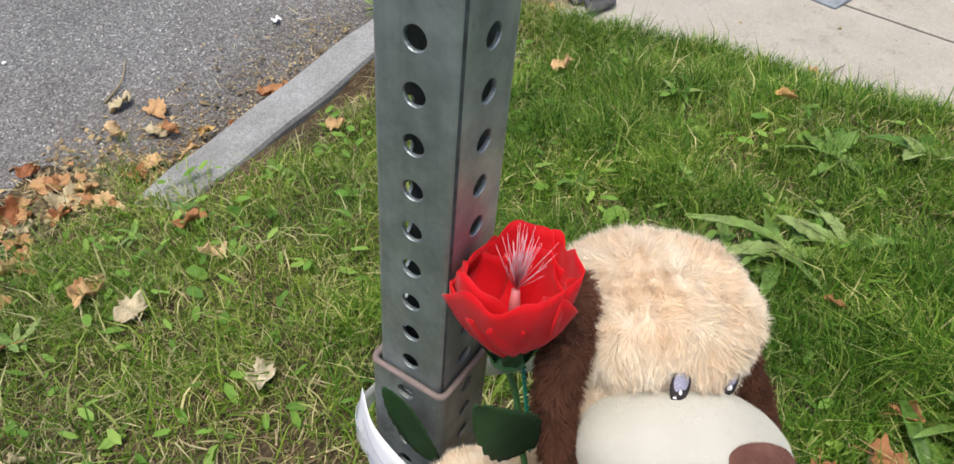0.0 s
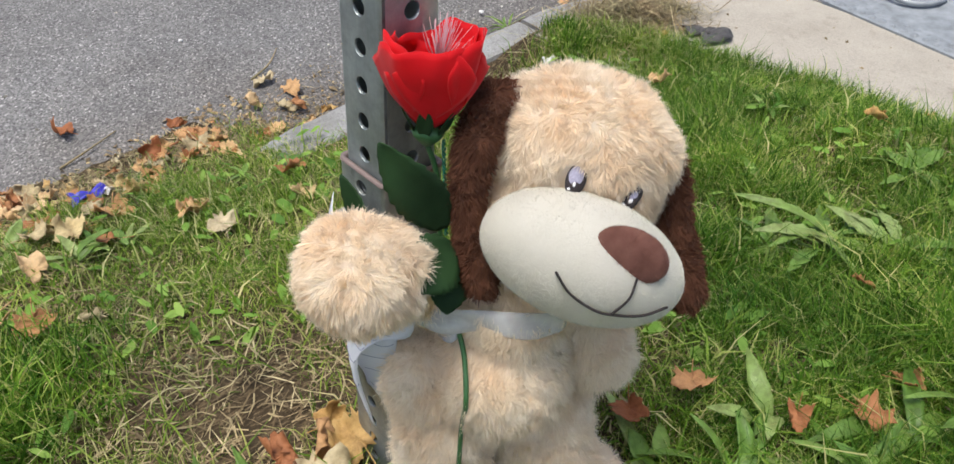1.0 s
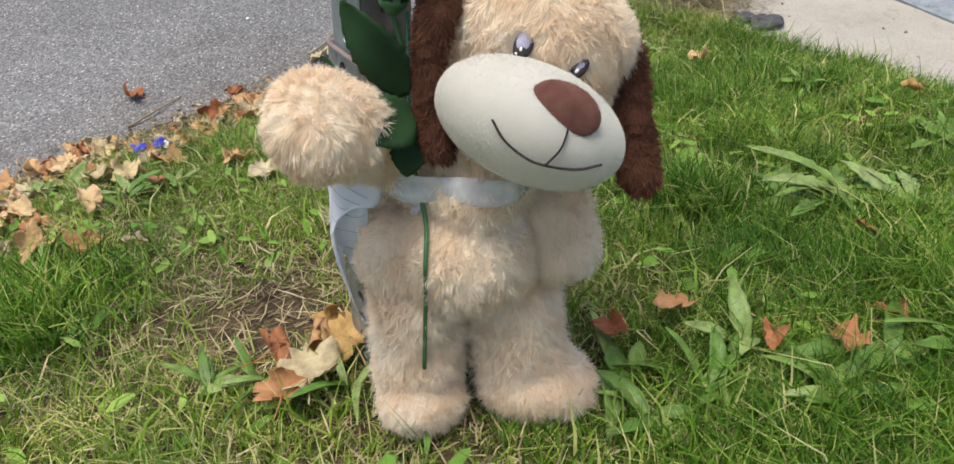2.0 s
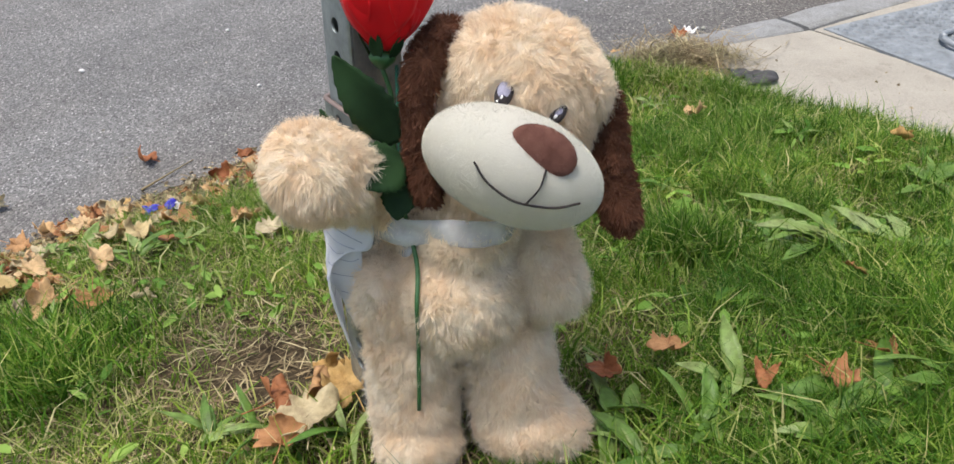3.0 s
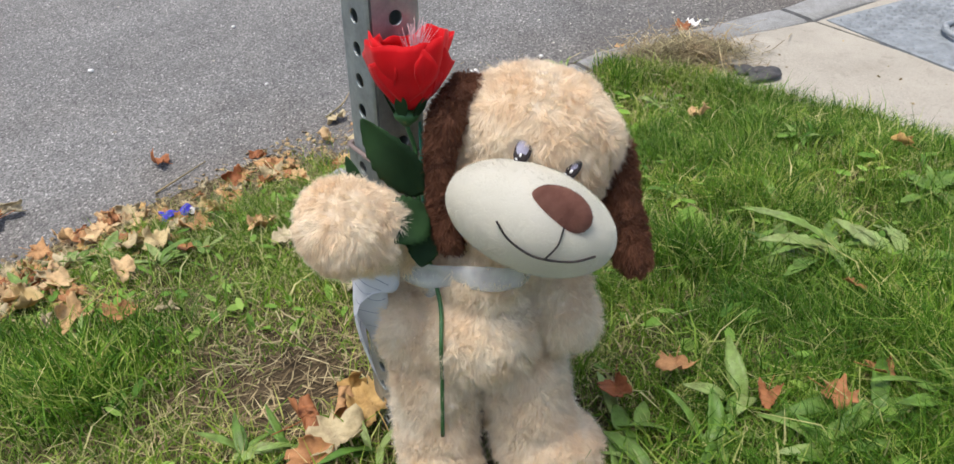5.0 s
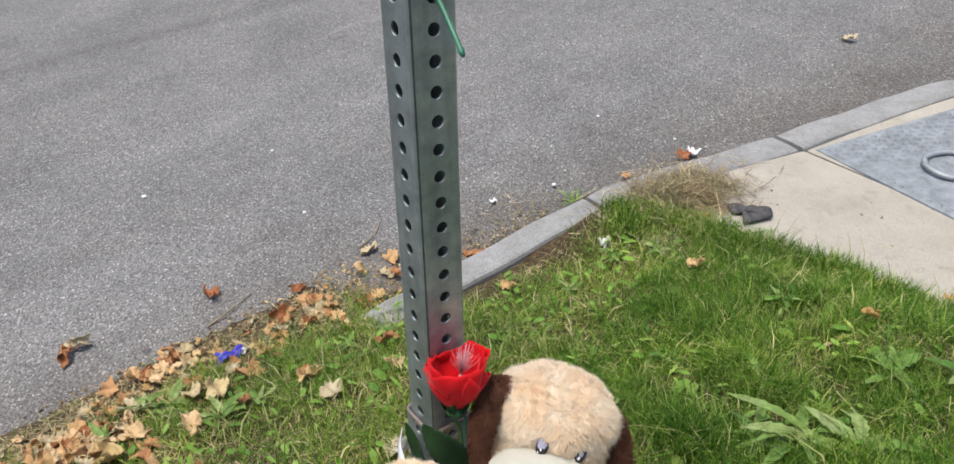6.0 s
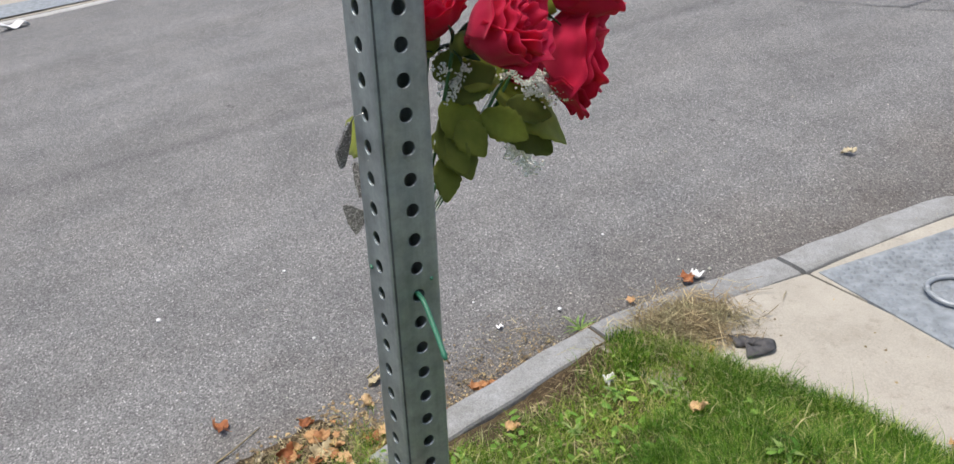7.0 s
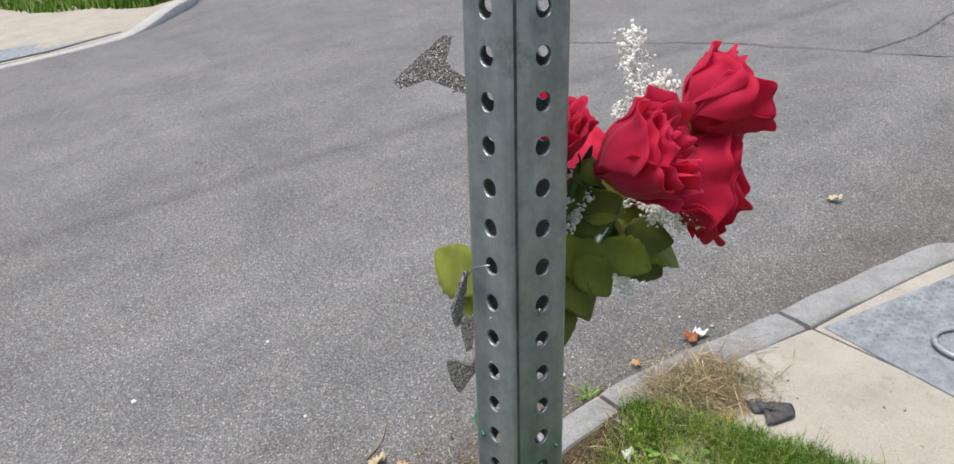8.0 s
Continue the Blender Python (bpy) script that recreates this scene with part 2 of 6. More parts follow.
PAPER = mat_cloth("white_paper", (0.88, 0.885, 0.91), (0.83, 0.84, 0.88), 0.42, 0.85, 12, 500)
RULE = mat_plain("blue_grey_rule", (0.30, 0.31, 0.42), 0.85)
TAPE = mat_tape()
TAN = mat_fur("tan_fur", (0.92, 0.765, 0.565), (0.98, 0.915, 0.785))
CREAM = mat_fur("cream_plush", (0.73, 0.725, 0.64), (0.82, 0.81, 0.73), 18)
BROWN = mat_fur("dark_brown_fur", (0.100, 0.040, 0.022), (0.20, 0.088, 0.050))
NOSE = mat_fur("brown_plush", (0.20, 0.088, 0.066), (0.32, 0.155, 0.118), 60, False)
THREAD = mat_plain("dark_thread", (0.022, 0.016, 0.016), 0.8)
IRIS = mat_plain("grey_lilac_thread", (0.33, 0.32, 0.41), 0.8, 0, 0.35, 900)
EYE_WHITE = mat_plain("white_thread", (0.8, 0.8, 0.8), 0.8)
BLACK_CLOTH = mat_plain("black_rubber_cloth", (0.055, 0.052, 0.05), 0.7, 0, 0.4, 90)
BLUE_PLASTIC = mat_plain("blue_plastic", (0.05, 0.045, 0.42), 0.4)
WHITE_SCRAP = mat_plain("white_scrap", (0.72, 0.71, 0.68), 0.8)
GRAVEL = mat_grass("gravel_bits", [(0.0, (0.12, 0.11, 0.10)), (0.6, (0.30, 0.28, 0.25)), (1.0, (0.62, 0.60, 0.56))], 0.0)
LITTER = mat_grass("leaf_crumbs", [(0.0, (0.11, 0.080, 0.052)), (0.6, (0.23, 0.165, 0.10)), (1.0, (0.46, 0.35, 0.20))], 0.15)
TAR = mat_plain("tar", (0.06, 0.06, 0.062), 0.8)
RING_METAL = mat_plain("dull_grey_hose", (0.30, 0.32, 0.33), 0.5, 0.3)


# ---- building helpers ----
def thing(name, label, category, at=(0, 0, 0), group="", kind=""):
    ob = new(name)
    ob.empty_display_size = 0.02
    ob.location = at
    return tagged(ob, label, category, group, kind)


def finish(ob, parent, label=""):
    if parent is not None:
        ob.parent = parent
        w = parent.location if parent.parent is None else parent.location + parent.parent.location
        if parent.type == "EMPTY":
            ob.location = -w
    if label:
        tagged(ob, label)
    return ob


def mesh_np(name, verts, faces, materials, smooth=True, index=None):
    """A mesh from arrays: faces is a list of index arrays, one for each number of corners."""
    me = bpy.data.meshes.new(name)
    verts = np.asarray(verts, np.float32)
    loops = np.concatenate([np.asarray(f, np.int32).ravel() for f in faces])
    sizes = np.concatenate([np.full(len(f), np.asarray(f).shape[1], np.int32) for f in faces])
    starts = np.concatenate([[0], np.cumsum(sizes)[:-1]]).astype(np.int32)
    me.vertices.add(len(verts))
    me.vertices.foreach_set("co", verts.ravel())
    me.loops.add(len(loops))
    me.loops.foreach_set("vertex_index", loops)
    me.polygons.add(len(sizes))
    me.polygons.foreach_set("loop_start", starts)
    for m in materials:
        me.materials.append(m)
    if index is not None:
        me.polygons.foreach_set("material_index", np.asarray(index, np.int32))
    me.polygons.foreach_set("use_smooth", np.full(len(sizes), smooth))
    me.update(calc_edges=True)
    me.validate()
    return me


def part(name, bm, material, parent, label="", smooth=True):
    """Links a bmesh, in world metres, as one mesh object under a thing or a part."""
    me = bpy.data.meshes.new(name)
    for f in bm.faces:
        f.smooth = smooth
    bm.to_mesh(me)
    bm.free()
    me.materials.append(material)
    return finish(new(name, me), parent, label)


def part_np(name, verts, faces, material, parent, label="", smooth=True):
    return finish(new(name, mesh_np(name, verts, faces, [material], smooth)), parent, label)


def frame_along(d):
    d = Vector(d).normalized()
    a = d.orthogonal().normalized()
    return a, d.cross(a), d


def smooth_line(points, n):
    """A smooth line through points (any number of values each), n samples."""
    p = np.asarray(points, float)
    p = np.vstack([2 * p[0] - p[1], p, 2 * p[-1] - p[-2]])
    out = []
    for s in np.linspace(0, len(p) - 3 - 1e-9, n):
        i = int(s)
        u = s - i
        a, b, c, d = p[i : i + 4]
        out.append(0.5 * (2 * b + (c - a) * u + (2 * a - 5 * b + 4 * c - d) * u**2 + (3 * b - a - 3 * c + d) * u**3))
    return np.array(out)


def tube_arrays(points, radii, seg=8):
    """A round tube along points, closed at both ends."""
    p = np.asarray(points, float)
    r = np.broadcast_to(radii, len(p))
    d = np.gradient(p, axis=0)
    d /= np.linalg.norm(d, axis=1)[:, None] + 1e-12
    a = np.array(Vector(d[0]).orthogonal().normalized())
    rings = []
    for k in range(len(p)):
        a = a - d[k] * (a @ d[k])
        a /= np.linalg.norm(a)
        b = np.cross(d[k], a)
        ang = np.arange(seg) * 2 * math.pi / seg
        rings.append(p[k] + r[k] * (np.cos(ang)[:, None] * a + np.sin(ang)[:, None] * b))
    v = np.concatenate(rings + [p[:1], p[-1:]])
    q, t = [], []
    for k in range(len(p) - 1):
        for s in range(seg):
            e = (s + 1) % seg
            q.append((k * seg + s, k * seg + e, (k + 1) * seg + e, (k + 1) * seg + s))
    n = len(p) * seg
    for s in range(seg):
        e = (s + 1) % seg
        t += [(n, e, s), (n + 1, (len(p) - 1) * seg + s, (len(p) - 1) * seg + e)]
    return v, np.array(q), np.array(t)


def tube(name, points, radii, material, parent, label="", seg=8):
    v, q, t = tube_arrays(points, radii, seg)
    return part_np(name, v, [q, t], material, parent, label)


def grid_faces(nu, nv):
    i = np.arange(nu - 1)[:, None] * nv + np.arange(nv - 1)[None]
    return np.stack([i, i + nv, i + nv + 1, i + 1], -1).reshape(-1, 4)


def sheet_arrays(surface, thick):
    """A closed thin sheet from a grid of points (nu, nv, 3)."""
    nu, nv = surface.shape[:2]
    du, dv = np.gradient(surface, axis=0), np.gradient(surface, axis=1)
    n = np.cross(du, dv)
    n /= np.linalg.norm(n, axis=-1, keepdims=True) + 1e-12
    top, low = (surface + n * thick / 2).reshape(-1, 3), (surface - n * thick / 2).reshape(-1, 3)
    f = grid_faces(nu, nv)
    k = nu * nv
    rim = []
    edge = [(i, 0) for i in range(nu)] + [(nu - 1, j) for j in range(1, nv)] + [(i, nv - 1) for i in range(nu - 2, -1, -1)] + [(0, j) for j in range(nv - 2, 0, -1)]
    ids = [i * nv + j for i, j in edge]
    for a, b in zip(ids, ids[1:] + ids[:1]):
        rim.append((b, a, a + k, b + k))
    return np.concatenate([top, low]), np.concatenate([f, f[:, ::-1] + k, np.array(rim)])


def sheet(name, surface, thick, material, parent, label=""):
    v, f = sheet_arrays(np.asarray(surface, float), thick)
    return part_np(name, v, [f], material, parent, label)


# ---- lie of the land ----
def ss(a, b, x):
    t = np.clip((x - a) / (b - a), 0, 1)
    return t * t * (3 - 2 * t)


def road_z(x, y):
    return 0.123 * np.minimum(x, 14) + 0.046 * np.minimum(y, 30) - 0.697


def walk_z(x, y):
    return -0.427 - 0.008 * (np.minimum(x, 1.8) - 1.25) + 0.10 * np.maximum(0, x - 1.8)


def kerb_z(x):
    return np.interp(x, [-0.2, 0.2, 0.38, 0.8, 1.12, 1.8, 2.6, 3.6], [-0.66, -0.575, -0.515, -0.478, -0.443, -0.430, -0.355, -0.25])


def kerb_y(x):
    return np.interp(x, [0.16, 0.6, 0.9, 1.05, 1.4, 1.8], [0.778, 0.772, 0.785, 0.780, 0.742, 0.680])


def bumps(x, y):
    return 0.006 * np.sin(9.1 * x + 1.3) * np.sin(7.7 * y + 0.4) + 0.004 * np.sin(23 * x - 11 * y) + 0.003 * np.sin(31 * y + 17 * x + 2)


def verge_z(x, y):
    x, y = np.asarray(x, float), np.asarray(y, float)
    yy = np.minimum(y, 0.75)
    b = np.where(yy > -0.4, -0.246 * yy, 0.0984 - 0.06 * (yy + 0.4))
    z = 0.028 * x + b - 0.349
    z = np.maximum(z, -0.6 + 0.168 * ss(0.45, 1.0, x))
    z = z + (walk_z(x, y) + 0.006 - z) * ss(0.92, 1.22, x)
    z = np.where(y > 0.75, z + (road_z(x, 1.14) - 0.006 - z) * np.minimum(1, (y - 0.75) / 0.39), z)
    return z + bumps(x, y) * np.clip((1.1 - y) / 0.3, 0.1, 1)


def walk_edge(y):
    return np.interp(y, [-3, -0.5, -0.2, 0.3, 0.45, 0.55, 0.68], [1.40, 1.36, 1.27, 1.20, 1.13, 1.10, 1.08])


def ground_z(x, y):
    if x > 0.3 and abs(y - kerb_y(x)) < 0.062 and x < 1.8:
        return float(kerb_z(x))
    if x > 0.3 and y > kerb_y(x):
        return float(road_z(x, y)) + 0.012 * (y < 1.0) * (x < 0.9)
    if x > walk_edge(y) or y > 1.13:
        return float(max(walk_z(x, y) if y < 0.64 else -9, road_z(x, y)))
    return float(max(verge_z(x, y), road_z(x, y)))


# ---- structure: road, verge, kerb, pavement, far corner ----
def make_road():
    xs = np.concatenate([[-60, -30, -12, -5], np.arange(-2.5, 5.01, 0.25), [7, 10, 14, 30, 80]])
    ys = np.concatenate([[-60, -20, -8, -3, -1], np.arange(0, 5.01, 0.25), [6, 7, 9, 12, 30, 90]])
    gx, gy = np.meshgrid(xs, ys, indexing="ij")
    z = road_z(gx, gy) + 0.004 * np.sin(1.7 * gx) * np.sin(2.1 * gy) - 0.012 * np.exp(-(((gy - 1.0) / 0.25) ** 2)) * (gx > 0.6) * (gx < 1.9)
    me = mesh_np("road", np.stack([gx, gy, z], -1).reshape(-1, 3), [grid_faces(len(xs), len(ys))], [ASPHALT])
    tagged(new("road", me), "worn light grey asphalt road with fine pale aggregate", "road", kind="structure")


def make_verge():
    xs = np.concatenate([[-8, -5, -3, -2], np.arange(-1.5, 1.46, 0.025)])
    ys = np.concatenate([[-8, -5, -3, -2], np.arange(-1.4, 1.17, 0.025)])
    gx, gy = np.meshgrid(xs, ys, indexing="ij")
    z = verge_z(gx, gy) + rng.normal(0, 0.0012, gx.shape)
    z = np.where(gx > walk_edge(gy), z - 0.05 * ss(0, 0.05, gx - walk_edge(gy)), z)
    kerbside = (gx > 0.3) & (gy > kerb_y(gx) - 0.055)
    z = np.where(kerbside, np.minimum(z, np.where(gy > kerb_y(gx) + 0.075, road_z(gx, gy) + 0.014 * np.clip((1.04 - gy) / 0.2, -0.8, 1) * ss(0.55, 0.33, gx) - 0.004 - 0.03 * ss(0.42, 0.55, gx), kerb_z(gx) - 0.012)), z)
    me = mesh_np("ground", np.stack([gx, gy, z], -1).reshape(-1, 3), [grid_faces(len(xs), len(ys))], [SOIL])
    tagged(new("ground", me), "dry brown soil and thatch of the grass verge", "ground", kind="structure")


KERB_LINE = [(0.16, 0.778), (0.6, 0.772), (0.9, 0.785), (1.05, 0.780), (1.4, 0.742), (1.8, 0.680), (2.15, 0.618), (2.48, 0.540), (2.85, 0.40), (3.2, 0.17), (3.5, -0.2), (3.72, -0.65), (3.9, -1.3)]


def strip_block(name, line, half, top, low, material, parent, round_edge=0.012):
    """A long stone whose section follows a line on the plan."""
    p = np.asarray(line, float)
    d = np.gradient(p, axis=0)
    d /= np.linalg.norm(d, axis=1)[:, None]
    n = np.stack([-d[:, 1], d[:, 0]], -1)
    r = round_edge
    prof = [(-half, None), (-half, -r), (-half + 0.3 * r, -0.3 * r), (-half + r, 0), (0, 0.001), (half - r, 0), (half - 0.3 * r, -0.3 * r), (half, -r), (half, None)]
    v = []
    for k in range(len(p)):
        t = top(p[k, 0])
        wob = 0.0016 * math.sin(11 * p[k, 0]) + 0.0012 * math.sin(23 * p[k, 0] + 1)
        for o, h in prof:
            xy = p[k] + n[k] * (o + wob)
            v.append((xy[0], xy[1], low(*xy) if h is None else t + h + wob))
    m = len(prof)
    f = grid_faces(len(p), m)
    caps = [np.arange(m)[None], (np.arange(m) + (len(p) - 1) * m)[::-1][None]]
    return part_np(name, v, [f] + caps, material, parent, smooth=False)


def make_kerb():
    kerb = thing("kerb", "pale grey granite kerb stones along the road", "kerb", kind="structure")
    cuts = [(0.235, 1.035), (1.043, 1.775), (1.785, 2.75), (2.76, 3.9)]
    line = smooth_line(KERB_LINE, 420)
    for a, b in cuts:
        seg = line[(line[:, 0] >= a) & (line[:, 0] <= b)]
        back = 0.015 if a < 0.5 else 0.0
        strip_block("kerb_stone", seg + (0, back), 0.062 - back, kerb_z, lambda x, y: float(road_z(x, y)) - 0.08, GRANITE, kerb)


def make_pavement():
    pav = thing("pavement", "sandy beige concrete pavement with dirt marks", "pavement", kind="structure")

    def slab(name, outline, material, lift=0.0, thick=0.1):
        bm = bmesh.new()
        vs = [bm.verts.new((x, y, float(walk_z(x, y)) + lift)) for x, y in outline]
        f = bm.faces.new(vs)
        ext = bmesh.ops.extrude_face_region(bm, geom=[f])
        low = [g for g in ext["geom"] if isinstance(g, bmesh.types.BMVert)]
        for q in low:
            q.co.z -= thick
        bmesh.ops.recalc_face_normals(bm, faces=bm.faces)
        return part(name, bm, material, pav, smooth=False)

    line = smooth_line(KERB_LINE, 420)
    d = np.gradient(line, axis=0)
    d /= np.linalg.norm(d, axis=1)[:, None]
    back = line + np.stack([d[:, 1], -d[:, 0]], -1) * 0.072
    near = [tuple(q) for q in back[::4] if 0.95 < q[0] <= 1.765]
    far = [tuple(q) for q in back[::4] if 1.785 < q[0] < 3.8]
    slab("concrete_slab", [(0.95, -1.2), (1.60, -1.2), (1.768, 0.607)] + near[::-1], CONCRETE)
    slab("concrete_slab", [(1.612, -1.2), (3.75, -1.2)] + far[::-1] + [(1.778, 0.606)], CONCRETE)
    slab("concrete_slab", [(0.95, -6), (3.75, -6), (3.75, -1.215), (0.95, -1.215)], CONCRETE)
    # tactile pad, a little proud of the slab
    u, w, o = Vector((0.963, -0.27, 0)), Vector((-0.215, -0.977, 0)), Vector((1.800, 0.590, 0))
    corner = [o, o + u * 1.22, o + u * 1.22 + w * 0.61, o + w * 0.61]
    pad = slab("tactile_pad", [(c.x, c.y) for c in corner], PAD, 0.005, 0.03)
    tagged(pad, "blue-grey tactile paving pad with raised domes")
    v, q = [], []
    for i in range(40):
        for j in range(20):
            c = o + u * (0.022 + 0.0302 * i) + w * (0.022 + 0.030 * j + 0.015 * (i % 2))
            if (c - o).dot(w) > 0.595:
                continue
            z = float(walk_z(c.x, c.y)) + 0.005
            k = len(v)
            r0 = 0.0125 if (i + j) % 3 else 0.009
            for r, h in ((r0, 0.0), (r0 * 0.7, 0.0054)):
                for s in range(8):
                    a = s * math.pi / 4
                    v.append((c.x + r * math.cos(a), c.y + r * math.sin(a), z + h))
            for s in range(8):
                q.append((k + s, k + (s + 1) % 8, k + 8 + (s + 1) % 8, k + 8 + s))
            q += [(k + 8, k + 9, k + 10, k + 11), (k + 8, k + 11, k + 12, k + 15), (k + 12, k + 13, k + 14, k + 15)]
    domes = part_np("dome", np.array(v), [np.array(q)], PAD, pad)
    tagged(domes, kind="stuff")


def make_far_corner():
    line = smooth_line([(-6, 8.1), (-2, 7.65), (0.2, 7.30), (1.0, 7.24), (1.7, 7.32), (2.3, 7.84), (2.7, 8.3), (3.1, 9.2), (3.3, 11), (3.4, 16)], 90)
    far = thing("pavement_far", "pale concrete pavement corner across the road with a low kerb", "pavement", kind="structure")
    rise = lambda x, y: float(road_z(x, y)) + 0.015 + 0.075 * float(ss(1.6, 2.4, x))
    d = np.gradient(line, axis=0)
    d /= np.linalg.norm(d, axis=1)[:, None]
    n = np.stack([-d[:, 1], d[:, 0]], -1)
    v = []
    for k in range(len(line)):
        for o, h in ((0, -0.12), (0, -0.012), (0.012, 0), (0.13, 0)):
            x, y = line[k] + n[k] * o
            v.append((x, y, rise(*line[k]) + h))
    part_np("kerb_stone", v, [grid_faces(len(line), 4)], mat_concrete("far_kerb_concrete", (0.36, 0.355, 0.34), (0.45, 0.445, 0.42)), far)
    bm = bmesh.new()
    ring = [(x, y) for x, y in line + n * 0.132] + [(3.0, 40), (-40, 40), (-40, 10)]
    bm.faces.new([bm.verts.new((x, y, rise(min(x, 4), min(y, 12)) - 0.003)) for x, y in ring])
    bmesh.ops.triangulate(bm, faces=bm.faces)
    part("concrete_slab", bm, CONCRETE, far, smooth=False)
    pad = [(-1.2, 7.78), (0.2, 7.47), (1.0, 7.40), (1.66, 7.50), (1.42, 8.08), (0.68, 7.98), (-0.9, 8.35)]
    bm = bmesh.new()
    bm.faces.new([bm.verts.new((x, y, rise(x, y) + 0.014)) for x, y in pad])
    part("tactile_pad", bm, PAD, far, "blue-grey tactile paving strip", smooth=False)
    v, q = [], []
    for k in range(9000):
        t = rng.uniform(0, 1)
        x = rng.uniform(-1.0, 3.0)
        y0 = np.interp(x, [-1.0, 0.5, 1.05, 1.23, 1.46, 1.74, 1.95, 2.15, 2.45, 2.9], [14.5, 12.0, 10.3, 9.5, 9.15, 8.95, 8.5, 8.2, 8.25, 9.2])
        y = y0 + rng.exponential(1.2)
        z = rise(min(x, 4), min(y, 12))
        a, h = rng.uniform(0, 6.28), rng.uniform(0.06, 0.16)
        dx, dy = 0.018 * math.cos(a), 0.018 * math.sin(a)
        i = len(v)
        v += [(x - dx, y - dy, z - 0.01), (x + dx, y + dy, z - 0.01), (x + dy * 2, y - dx * 2, z + h)]
        q.append((i, i + 1, i + 2))
    tagged(new("grass_far", mesh_np("grass_far", v, [np.array(q)], [LUSH_GRASS])), "mown green grass behind the far pavement", "grass", kind="stuff")
    bm = bmesh.new()
    bm.faces.new([bm.verts.new((x, y, rise(min(x, 4), min(y, 12)) + 0.01)) for x, y in [(-1.5, 15.5), (0.5, 12.0), (1.05, 10.3), (1.23, 9.5), (1.46, 9.15), (1.74, 8.95), (1.95, 8.5), (2.15, 8.2), (2.45, 8.27), (2.75, 9.2), (2.9, 16), (3.0, 40), (-40, 40)]])
    bmesh.ops.triangulate(bm, faces=bm.faces)
    part("ground_far", bm, mat_plain("far_turf", (0.07, 0.13, 0.03), 0.9, 0, 0.3, 8), far, "mown green turf")


make_road()
make_verge()
make_kerb()
make_pavement()
make_far_corner()

# ---- sign post: square steel tube with punched holes in a wider anchor sleeve ----
PITCH, HOLE_R = 0.0254, 0.0056


